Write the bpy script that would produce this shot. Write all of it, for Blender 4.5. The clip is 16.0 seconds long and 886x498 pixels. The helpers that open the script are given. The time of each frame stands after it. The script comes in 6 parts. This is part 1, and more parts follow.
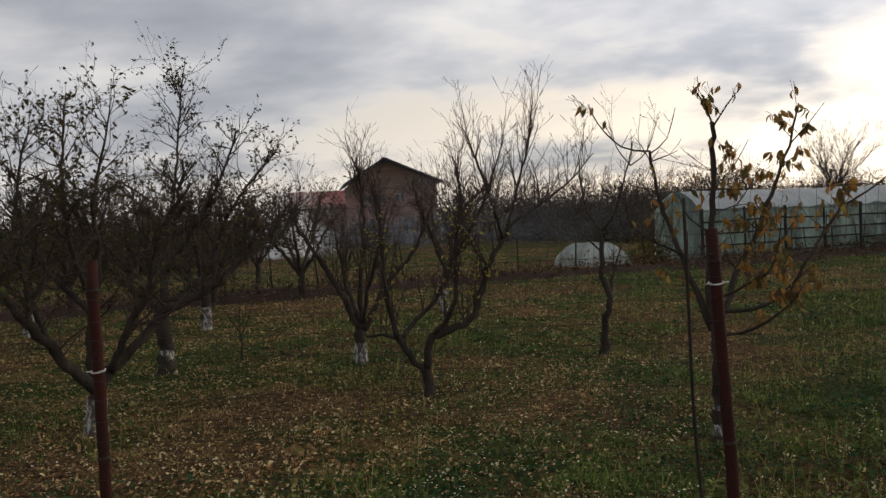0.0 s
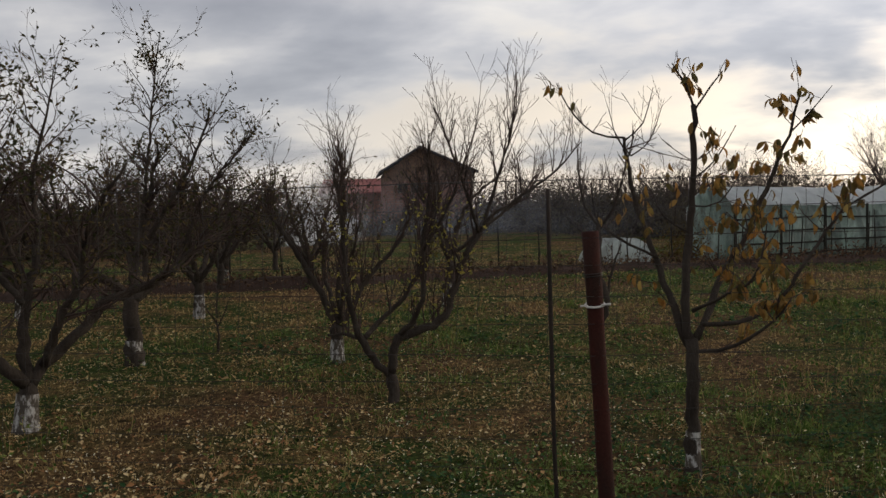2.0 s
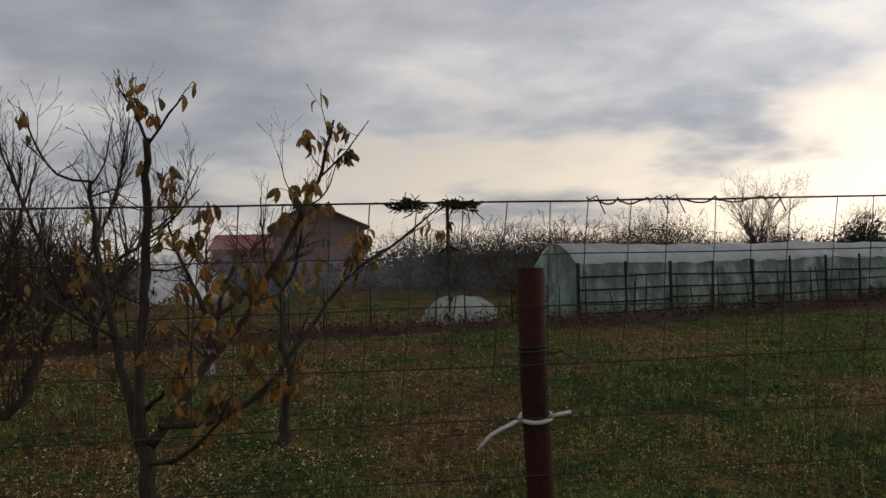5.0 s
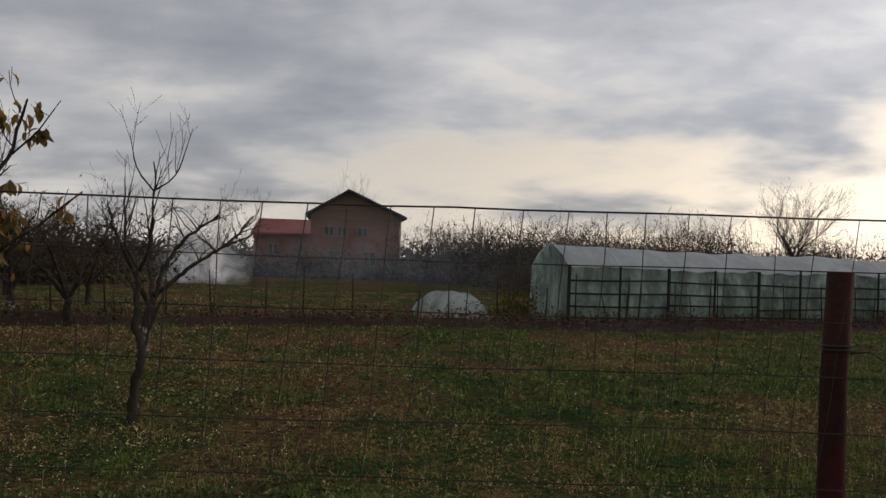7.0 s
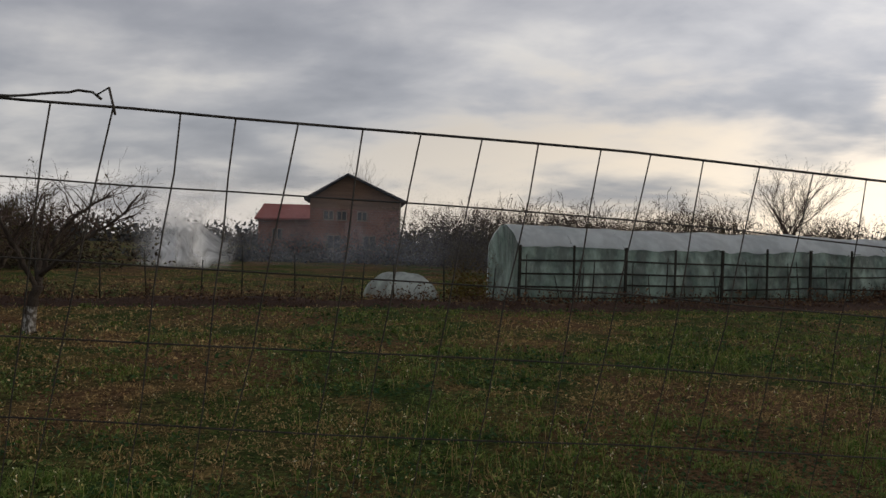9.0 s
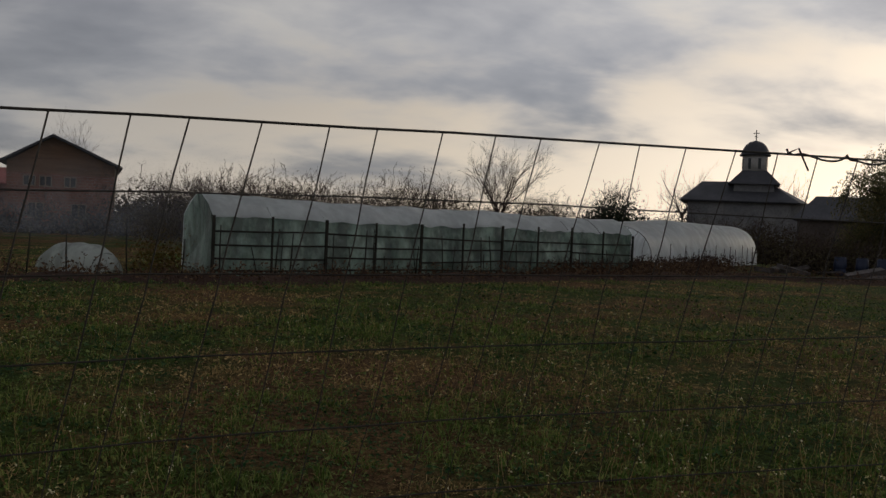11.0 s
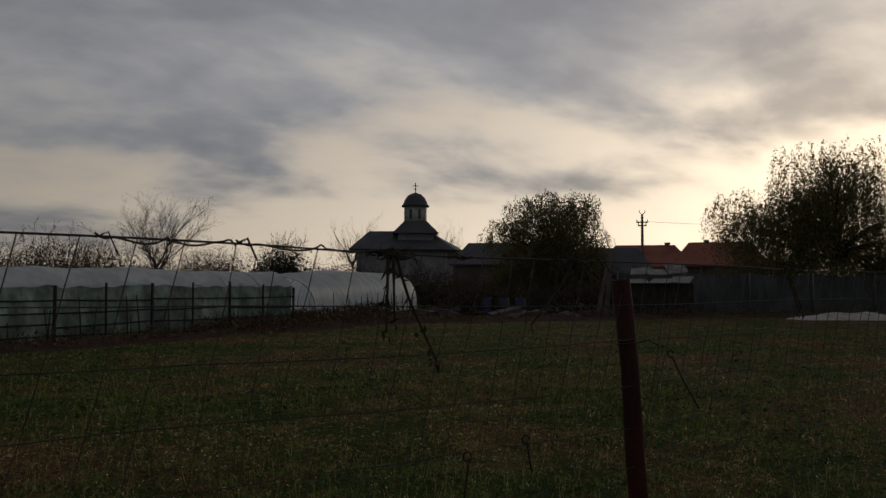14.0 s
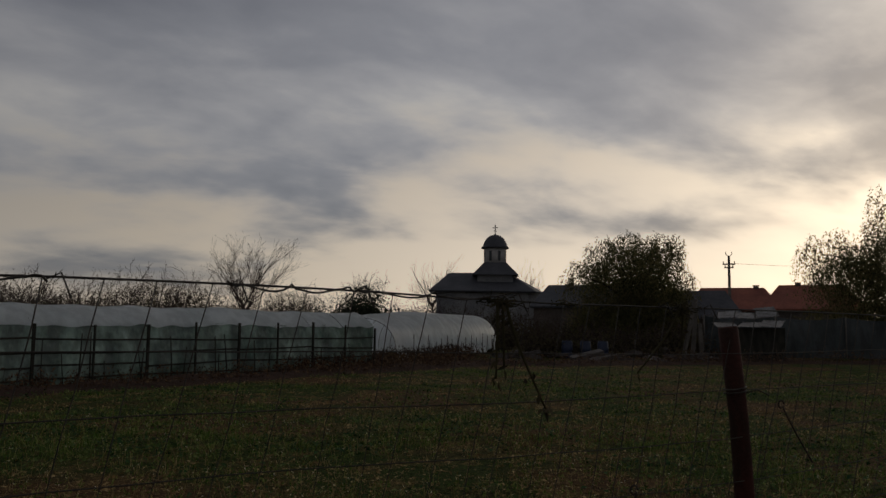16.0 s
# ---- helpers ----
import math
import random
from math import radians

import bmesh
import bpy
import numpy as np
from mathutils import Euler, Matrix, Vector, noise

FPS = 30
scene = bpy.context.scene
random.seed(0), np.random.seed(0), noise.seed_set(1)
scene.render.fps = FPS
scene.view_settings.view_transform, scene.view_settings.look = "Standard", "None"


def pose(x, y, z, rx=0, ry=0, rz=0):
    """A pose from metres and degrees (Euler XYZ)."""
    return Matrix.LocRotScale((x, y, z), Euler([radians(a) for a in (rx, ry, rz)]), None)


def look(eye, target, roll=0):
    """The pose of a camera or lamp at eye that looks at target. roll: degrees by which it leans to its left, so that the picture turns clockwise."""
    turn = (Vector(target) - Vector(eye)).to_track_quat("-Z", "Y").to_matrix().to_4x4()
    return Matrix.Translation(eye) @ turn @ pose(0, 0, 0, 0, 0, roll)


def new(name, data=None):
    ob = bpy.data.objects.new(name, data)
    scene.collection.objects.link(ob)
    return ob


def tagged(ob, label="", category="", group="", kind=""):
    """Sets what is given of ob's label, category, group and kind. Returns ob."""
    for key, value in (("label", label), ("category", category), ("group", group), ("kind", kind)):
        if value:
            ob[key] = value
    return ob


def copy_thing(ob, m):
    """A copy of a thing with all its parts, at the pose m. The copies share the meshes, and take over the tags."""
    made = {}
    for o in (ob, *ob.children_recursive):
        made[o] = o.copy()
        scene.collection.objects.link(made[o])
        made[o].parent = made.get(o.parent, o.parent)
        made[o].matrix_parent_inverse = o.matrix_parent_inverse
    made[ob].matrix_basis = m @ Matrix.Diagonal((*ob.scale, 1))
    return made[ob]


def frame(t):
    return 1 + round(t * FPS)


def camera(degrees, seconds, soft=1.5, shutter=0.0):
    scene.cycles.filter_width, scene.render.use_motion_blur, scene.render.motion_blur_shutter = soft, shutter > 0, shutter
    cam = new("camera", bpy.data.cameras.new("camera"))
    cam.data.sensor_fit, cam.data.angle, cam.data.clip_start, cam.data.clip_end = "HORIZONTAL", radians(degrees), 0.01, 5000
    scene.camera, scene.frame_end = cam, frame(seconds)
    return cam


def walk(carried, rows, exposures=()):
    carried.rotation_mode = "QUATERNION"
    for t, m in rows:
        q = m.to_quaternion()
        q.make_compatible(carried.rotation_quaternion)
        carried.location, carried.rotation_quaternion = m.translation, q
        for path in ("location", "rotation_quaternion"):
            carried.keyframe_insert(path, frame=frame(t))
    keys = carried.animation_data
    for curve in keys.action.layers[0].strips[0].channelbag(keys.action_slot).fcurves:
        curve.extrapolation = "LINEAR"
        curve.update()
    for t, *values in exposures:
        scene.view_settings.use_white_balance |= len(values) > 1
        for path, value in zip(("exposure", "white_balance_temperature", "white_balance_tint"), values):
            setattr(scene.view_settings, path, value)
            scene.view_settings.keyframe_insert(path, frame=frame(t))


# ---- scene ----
cam = camera(57.4, 16.0)
EXPOSURES = [(0.0, 0.62), (1.0, 0.55), (1.5, 0.6), (2.5, 0.58), (3.3, 0.2), (4.0, 0.05), (5.0, 0.27), (7.5, 0.33), (8.2, 0.36), (10.5, 0.05), (11.0, -0.25), (11.5, -0.3), (12.5, -0.55), (13.5, -0.8), (14.5, -0.9), (15.5, -0.95), (16.0, -0.88)]
PATH = [
    (0, (1.204, 0.54, 1.619), (0.79, 2.496, 1.544), -2.6),
    (0.5, (1.229, 0.596, 1.618), (0.842, 2.553, 1.481), -3.9),
    (1, (1.308, 0.72, 1.578), (0.862, 2.664, 1.427), -4.3),
    (1.5, (1.433, 1.033, 1.589), (0.957, 2.974, 1.503), -2.8),
    (2, (1.666, 1.31, 1.606), (1.151, 3.24, 1.51), -1.2),
    (2.5, (1.978, 1.448, 1.62), (1.479, 3.383, 1.548), 0.2),
    (3, (2.236, 1.729, 1.62), (1.906, 3.702, 1.643), -0.1),
    (3.5, (2.537, 2.04, 1.62), (2.296, 4.025, 1.665), 0.8),
    (4, (2.905, 2.267, 1.615), (2.608, 4.245, 1.62), 0.8),
    (4.5, (3.29, 2.524, 1.6), (2.915, 4.489, 1.627), -1.1),
    (5, (3.705, 2.88, 1.597), (3.38, 4.853, 1.635), -1.2),
    (5.2, (3.877, 2.98, 1.598), (3.562, 4.955, 1.631), -0.6),
    (7.3, (5.792, 3.455, 1.614), (5.296, 5.392, 1.642), 2.0),
    (7.6, (6.095, 3.615, 1.595), (5.572, 5.545, 1.64), 1.4),
    (7.9, (6.426, 3.791, 1.569), (5.869, 5.712, 1.609), 0.7),
    (8.2, (6.701, 3.927, 1.545), (6.107, 5.836, 1.557), 0.9),
    (10.3, (8.385, 4.47, 1.557), (8.208, 6.462, 1.539), 3.4),
    (10.5, (8.455, 4.53, 1.555), (8.360, 6.528, 1.546), 3.2),
    (11, (8.63, 4.675, 1.543), (8.716, 6.673, 1.487), 2.7),
    (11.5, (8.808, 4.702, 1.526), (9.021, 6.689, 1.438), 3.4),
    (12, (9.064, 4.635, 1.561), (9.419, 6.603, 1.5), 4.0),
    (12.5, (9.216, 4.681, 1.571), (9.756, 6.606, 1.538), 2.5),
    (13, (9.274, 4.696, 1.582), (9.965, 6.573, 1.597), 1.4),
    (13.5, (9.292, 4.689, 1.587), (10.106, 6.515, 1.632), 0.9),
    (14, (9.332, 4.736, 1.592), (10.171, 6.549, 1.683), 0.2),
    (14.5, (9.29, 4.68, 1.592), (10.113, 6.498, 1.733), 0.3),
    (15, (9.271, 4.66, 1.593), (10.082, 6.48, 1.763), 0.7),
    (15.5, (9.26, 4.646, 1.594), (10.002, 6.494, 1.789), 0.8),
    (16, (9.29, 4.736, 1.598), (9.944, 6.616, 1.79), 0.7),
]
walk(cam, [(t, look(eye, target, roll)) for t, eye, target, roll in PATH], EXPOSURES)

# ---------------------------------------------------------------- sky and sun
SUN_YAW, SUN_UP = -52.0, 11.0          # heading left of +y, height, degrees
sun_way = Vector((-math.sin(radians(SUN_YAW)) * math.cos(radians(SUN_UP)), math.cos(radians(SUN_YAW)) * math.cos(radians(SUN_UP)), math.sin(radians(SUN_UP))))


def make_world():
    w = bpy.data.worlds.new("overcast_evening")
    scene.world = w
    w.use_nodes = True
    nt = w.node_tree
    nt.nodes.clear()
    N = lambda kind: nt.nodes.new(kind)
    L = nt.links.new

    def math_node(op, a, b=None, clamp=False):
        n = N("ShaderNodeMath")
        n.operation, n.use_clamp = op, clamp
        for k, v in enumerate((a, b)):
            if v is None:
                continue
            if isinstance(v, (int, float)):
                n.inputs[k].default_value = v
            else:
                L(v, n.inputs[k])
        return n.outputs[0]

    def ramp(fac, stops):
        n = N("ShaderNodeValToRGB")
        e = n.color_ramp.elements
        while len(e) < len(stops):
            e.new(0.5)
        for k, (at, col) in enumerate(stops):
            e[k].position, e[k].color = at, (*col, 1)
        L(fac, n.inputs[0])
        return n.outputs[0]

    def mix(kind, fac, a, b):
        n = N("ShaderNodeMix")
        n.data_type, n.blend_type = "RGBA", kind
        for k, v in ((0, fac), (6, a), (7, b)):
            if isinstance(v, (int, float)):
                n.inputs[k].default_value = v
            elif isinstance(v, tuple):
                n.inputs[k].default_value = (*v, 1)
            else:
                L(v, n.inputs[k])
        return n.outputs[2]

    co = N("ShaderNodeTexCoord").outputs["Generated"]
    sep = N("ShaderNodeSeparateXYZ")
    L(co, sep.inputs[0])
    up = sep.outputs[2]
    # the cloud deck as a plane overhead, seen in perspective
    flat = math_node("MAXIMUM", math_node("ADD", up, 0.26), 0.08)
    comb = N("ShaderNodeCombineXYZ")
    L(math_node("DIVIDE", sep.outputs[0], flat), comb.inputs[0])
    L(math_node("DIVIDE", sep.outputs[1], flat), comb.inputs[1])
    turn = N("ShaderNodeMapping")
    turn.inputs["Rotation"].default_value = (0, 0, radians(-35))
    turn.inputs["Scale"].default_value = (0.75, 1.0, 1.0)
    L(comb.outputs[0], turn.inputs[0])

    def noise_tex(scale, detail, rough, distortion=0.0):
        n = N("ShaderNodeTexNoise")
        n.inputs["Scale"].default_value, n.inputs["Detail"].default_value = scale, detail
        n.inputs["Roughness"].default_value, n.inputs["Distortion"].default_value = rough, distortion
        L(turn.outputs[0], n.inputs["Vector"])
        return n.outputs[0]

    big, fine = noise_tex(1.35, 4, 0.5, 0.3), noise_tex(4.2, 5, 0.55, 0.2)
    deck = math_node("ADD", math_node("MULTIPLY", big, 0.72), math_node("MULTIPLY", fine, 0.28))
    clouds = ramp(deck, ((0.36, (0.245, 0.248, 0.28)), (0.46, (0.335, 0.335, 0.365)), (0.54, (0.46, 0.45, 0.465)), (0.66, (0.74, 0.70, 0.65))))
    # light through the deck, toward the sun and along the horizon
    dot = N("ShaderNodeVectorMath")
    dot.operation = "DOT_PRODUCT"
    L(co, dot.inputs[0])
    dot.inputs[1].default_value = sun_way
    near = math_node("MAXIMUM", dot.outputs["Value"], 0.0)
    glow = math_node("POWER", near, 20.0)
    wide = math_node("POWER", near, 2.2)
    thin = ramp(deck, ((0.40, (0.15, 0.15, 0.15)), (0.62, (1.0, 1.0, 1.0))))

    def scaled(colour, amount):
        n = N("ShaderNodeVectorMath")
        n.operation = "SCALE"
        if isinstance(colour, tuple):
            n.inputs[0].default_value = colour
        else:
            L(colour, n.inputs[0])
        L(amount, n.inputs["Scale"])
        return n.outputs[0]

    # the deck ends in a ragged edge; under it the clear evening sky, higher toward the sun
    edge = math_node("ADD", math_node("MULTIPLY", near, 0.135), 0.05)
    rag = math_node("MULTIPLY", math_node("SUBTRACT", deck, 0.5), 0.68)
    under = math_node("ADD", math_node("SUBTRACT", edge, math_node("MAXIMUM", up, 0.0)), rag)
    step = N("ShaderNodeMapRange")
    step.interpolation_type = "SMOOTHERSTEP"
    step.inputs["From Min"].default_value, step.inputs["From Max"].default_value = -0.085, 0.09
    step.inputs["To Max"].default_value = 0.97
    L(under, step.inputs["Value"])
    band = step.outputs[0]
    lit = scaled(clouds, math_node("ADD", math_node("MULTIPLY", wide, 0.62), 0.85))
    fade = math_node("SUBTRACT", 1.0, math_node("MULTIPLY", math_node("MAXIMUM", up, 0.0), 1.6))
    cream = scaled((1.0, 0.85, 0.69), math_node("MULTIPLY", fade, math_node("ADD", math_node("MULTIPLY", math_node("POWER", near, 3.2), 1.45), 0.60)))
    grey = scaled((1.0, 0.945, 0.92), math_node("MULTIPLY", fade, math_node("ADD", math_node("MULTIPLY", math_node("POWER", near, 3.2), 1.45), 0.60)))
    col = mix("MIX", band, lit, mix("MIX", math_node("MULTIPLY", math_node("POWER", near, 1.1), 1.7, True), grey, cream))
    col = mix("ADD", math_node("MULTIPLY", glow, 0.20), col, mix("MULTIPLY", 1.0, thin, (1.2, 0.97, 0.62)))
    col = mix("ADD", math_node("MULTIPLY", math_node("POWER", near, 60.0), 0.6), col, mix("MULTIPLY", 1.0, thin, (1.9, 1.5, 1.0)))
    sky = N("ShaderNodeTexSky")
    sky.sky_type, sky.sun_disc = "NISHITA", False
    sky.sun_elevation, sky.sun_rotation = radians(SUN_UP), radians(-SUN_YAW)
    bg_sky, bg_deck, add = N("ShaderNodeBackground"), N("ShaderNodeBackground"), N("ShaderNodeAddShader")
    L(sky.outputs[0], bg_sky.inputs[0])
    bg_sky.inputs[1].default_value = 0.012
    L(col, bg_deck.inputs[0])
    bg_deck.inputs[1].default_value = 0.88
    L(bg_sky.outputs[0], add.inputs[0])
    L(bg_deck.outputs[0], add.inputs[1])
    L(add.outputs[0], N("ShaderNodeOutputWorld").inputs[0])


make_world()
sun = new("sun", bpy.data.lights.new("sun", "SUN"))
sun.data.energy, sun.data.angle, sun.data.color = 0.5, radians(12), (1.0, 0.86, 0.66)
sun.matrix_world = look(sun_way * 60, (0, 0, 0))

# ---------------------------------------------------------------- materials


class Mat:
    """A node material under construction."""

    def __init__(self, name, rough=0.85, metal=0.0):
        self.m = bpy.data.materials.new(name)
        self.m.use_nodes = True
        self.nt = self.m.node_tree
        self.b = self.nt.nodes["Principled BSDF"]
        self.b.inputs["Roughness"].default_value, self.b.inputs["Metallic"].default_value = rough, metal
        self.b.inputs["Specular IOR Level"].default_value = 0.3

    def node(self, kind, **values):
        n = self.nt.nodes.new(kind)
        for k, v in values.items():
            n.inputs[k.replace("_", " ")].default_value = v
        return n

    def link(self, a, b):
        self.nt.links.new(a, b)

    def noise(self, scale, detail=4.0, rough=0.6, stretch=None):
        co = self.node("ShaderNodeTexCoord")
        n = self.node("ShaderNodeTexNoise", Scale=scale, Detail=detail, Roughness=rough)
        mp = self.node("ShaderNodeMapping", Scale=stretch or (1, 1, 1))
        self.link(co.outputs["Object"], mp.inputs[0])
        self.link(mp.outputs[0], n.inputs["Vector"])
        return n.outputs[0]

    def ramp(self, fac, *stops):
        n = self.node("ShaderNodeValToRGB")
        e = n.color_ramp.elements
        while len(e) < len(stops):
            e.new(0.5)
        for k, (at, col) in enumerate(stops):
            e[k].position, e[k].color = at, (*col, 1)
        self.link(fac, n.inputs[0])
        return n.outputs[0]

    def mix(self, fac, a, b, kind="MIX"):
        n = self.node("ShaderNodeMix")
        n.data_type, n.blend_type = "RGBA", kind
        for k, v in ((0, fac), (6, a), (7, b)):
            if isinstance(v, (int, float)):
                n.inputs[k].default_value = v
            elif isinstance(v, tuple):
                n.inputs[k].default_value = (*v, 1)
            else:
                self.link(v, n.inputs[k])
        return n.outputs[2]

    def island(self):
        return self.node("ShaderNodeNewGeometry").outputs["Random Per Island"]

    def own(self):
        return self.node("ShaderNodeObjectInfo").outputs["Random"]

    def color(self, out):
        self.link(out, self.b.inputs["Base Color"])
        return self

    def bump(self, height, strength=0.4, distance=0.01):
        n = self.node("ShaderNodeBump", Strength=strength, Distance=distance)
        self.link(height, n.inputs["Height"])
        self.link(n.outputs[0], self.b.inputs["Normal"])
        return self

    def thin(self, share):
        """Lets light through a thin sheet or leaf."""
        tr = self.node("ShaderNodeBsdfTranslucent")
        src = self.b.inputs["Base Color"]
        if src.links:
            self.link(src.links[0].from_socket, tr.inputs[0])
        mx = self.node("ShaderNodeMixShader", Fac=share)
        self.link(self.b.outputs[0], mx.inputs[1])
        self.link(tr.outputs[0], mx.inputs[2])
        self.link(mx.outputs[0], self.nt.nodes["Material Output"].inputs[0])
        return self


def stained(name, a, b, scale, rough=0.85, metal=0.0, fine=None, bump=0.3, dist=0.01, stretch=None):
    """Two-tone weathered surface with grain."""
    m = Mat(name, rough, metal)
    if rough >= 0.9:
        m.b.inputs["Specular IOR Level"].default_value = 0.1
    big, small = m.noise(scale, 5, 0.6, stretch), m.noise(fine or scale * 9, 4, 0.7, stretch)
    col = m.mix(m.ramp(big, (0.35, (0, 0, 0)), (0.65, (1, 1, 1))), a, b)
    col = m.mix(0.55, col, m.ramp(small, (0.3, (0.55, 0.55, 0.55)), (0.7, (1.3, 1.3, 1.3))), "MULTIPLY")
    m.color(col).bump(small, bump, dist)
    return m


def leafy(name, *cols, thin=0.4, rough=0.7):
    m = Mat(name, rough)
    m.b.inputs["Specular IOR Level"].default_value = 0.06
    m.color(m.ramp(m.island(), *[((k + 0.5) / len(cols), c) for k, c in enumerate(cols)]))
    return m.thin(thin).m


def ground_material():
    m = Mat("grassy_earth", 1.0)
    m.b.inputs["Specular IOR Level"].default_value = 0.05
    big, mid, fine, grain = m.noise(0.30, 4, 0.55), m.noise(1.1, 5, 0.65), m.noise(13, 5, 0.75), m.noise(70, 4, 0.75)
    base = m.mix(m.ramp(big, (0.42, (0, 0, 0)), (0.54, (1, 1, 1))), (0.092, 0.054, 0.026), (0.036, 0.054, 0.012))
    base = m.mix(m.ramp(mid, (0.50, (0, 0, 0)), (0.64, (0.75, 0.75, 0.75))), base, (0.145, 0.094, 0.038))
    base = m.mix(1.0, base, m.ramp(fine, (0.36, (0.18, 0.18, 0.18)), (0.64, (1.7, 1.7, 1.7))), "MULTIPLY")
    base = m.mix(0.9, base, m.ramp(grain, (0.34, (0.3, 0.3, 0.3)), (0.66, (1.6, 1.6, 1.6))), "MULTIPLY")
    return m.color(base).bump(fine, 1.0, 0.06).m


M_ground = ground_material()
M_grass = leafy("green_grass", (0.045, 0.092, 0.016), (0.095, 0.155, 0.030), (0.24, 0.27, 0.080), thin=0.18)
M_clover = leafy("low_broad_leaf", (0.052, 0.095, 0.024), (0.096, 0.145, 0.040), (0.165, 0.20, 0.066), thin=0.12)
M_darkleaf = leafy("dark_broad_leaf", (0.014, 0.042, 0.014), (0.028, 0.066, 0.022), (0.050, 0.094, 0.032), thin=0.1)
M_dry = leafy("dry_grass", (0.165, 0.104, 0.046), (0.29, 0.195, 0.084), (0.48, 0.35, 0.16), thin=0.18)
M_litter = leafy("fallen_leaf", (0.15, 0.070, 0.032), (0.29, 0.145, 0.062), (0.46, 0.29, 0.125), (0.62, 0.49, 0.26), thin=0.12)
M_pale = leafy("pale_flower_head", (0.55, 0.44, 0.17), (0.76, 0.69, 0.50), thin=0.3)
M_fleck = leafy("cream_fallen_leaf", (0.50, 0.42, 0.20), (0.66, 0.60, 0.38), (0.78, 0.74, 0.58), thin=0.1)
M_bark = stained("bark", (0.034, 0.027, 0.022), (0.070, 0.057, 0.046), 9, 0.95, fine=70, bump=0.9, dist=0.02, stretch=(1, 1, 0.35)).m
M_barkgrey = stained("grey_bark", (0.075, 0.062, 0.050), (0.13, 0.115, 0.095), 9, 0.95, fine=70, bump=0.8, dist=0.015, stretch=(1, 1, 0.4)).m
M_twig = stained("twig_bark", (0.045, 0.031, 0.026), (0.085, 0.061, 0.050), 5, 0.9).m
# twig bark for far trees, with the distance haze mixed into the colour
M_hazytwig = stained("haze_paled_twig", (0.13, 0.11, 0.10), (0.20, 0.175, 0.16), 1.0, 0.95).m


def whitewash_material():
    m = Mat("whitewash", 0.9)
    n = m.noise(28, 5, 0.7, (1, 1, 0.4))
    return m.color(m.ramp(n, (0.48, (0.07, 0.058, 0.045)), (0.58, (0.36, 0.35, 0.33)), (0.75, (0.56, 0.55, 0.53)))).bump(n, 0.6, 0.01).m


M_lime = whitewash_material()
M_leaf = leafy("apple_leaf", (0.042, 0.046, 0.020), (0.062, 0.060, 0.026), (0.105, 0.075, 0.034), thin=0.35)
M_plumleaf = leafy("yellow_plum_leaf", (0.26, 0.22, 0.05), (0.40, 0.34, 0.08), (0.18, 0.17, 0.05), thin=0.5)


def cherry_leaf_material():
    m = Mat("autumn_cherry_leaf", 0.6)
    n = m.noise(30, 3)
    col = m.ramp(m.own(), (0.05, (0.10, 0.085, 0.030)), (0.35, (0.17, 0.115, 0.034)), (0.65, (0.32, 0.15, 0.035)), (0.95, (0.28, 0.20, 0.06)))
    col = m.mix(0.6, col, m.ramp(n, (0.3, (0.5, 0.45, 0.4)), (0.7, (1.2, 1.2, 1.2))), "MULTIPLY")
    return m.color(col).thin(0.5).m


M_cherry = cherry_leaf_material()
M_willow = leafy("willow_leaf", (0.072, 0.076, 0.036), (0.115, 0.112, 0.050), (0.19, 0.155, 0.07), thin=0.5)
M_hedge = leafy("thicket_leaf", (0.038, 0.030, 0.023), (0.062, 0.048, 0.034), (0.085, 0.072, 0.040), thin=0.25)
# bush leaf greyed and lightened: the distance haze is in its colour
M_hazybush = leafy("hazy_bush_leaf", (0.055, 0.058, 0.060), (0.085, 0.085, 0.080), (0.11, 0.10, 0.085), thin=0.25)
M_conifer = leafy("conifer_needle", (0.020, 0.028, 0.018), (0.035, 0.045, 0.026), thin=0.2)
M_shrub = leafy("yellowing_shrub_leaf", (0.10, 0.075, 0.025), (0.16, 0.12, 0.03), (0.09, 0.05, 0.02), thin=0.4)


def rust_material():
    m = Mat("rusty_red_paint", 0.8)
    m.b.inputs["Specular IOR Level"].default_value = 0.12
    big, fine = m.noise(7, 5, 0.7, (1, 1, 0.35)), m.noise(160, 4, 0.7)
    col = m.mix(m.ramp(big, (0.42, (0, 0, 0)), (0.60, (1, 1, 1))), (0.055, 0.014, 0.010), (0.028, 0.014, 0.010))
    col = m.mix(0.6, col, m.ramp(fine, (0.3, (0.5, 0.5, 0.5)), (0.7, (1.4, 1.4, 1.4))), "MULTIPLY")
    return m.color(col).bump(fine, 0.5, 0.003).m


M_rust = rust_material()
M_wire = stained("galvanised_wire", (0.032, 0.029, 0.026), (0.065, 0.054, 0.044), 14, 0.7, 0.2).m
M_rod = stained("dark_iron_rod", (0.020, 0.018, 0.016), (0.045, 0.030, 0.022), 12, 0.7, 0.4).m
M_rope = stained("white_cord", (0.55, 0.53, 0.48), (0.72, 0.70, 0.66), 60, 0.9).m
M_vine = leafy("dry_vine", (0.030, 0.026, 0.016), (0.050, 0.045, 0.022), (0.075, 0.060, 0.035), thin=0.2)


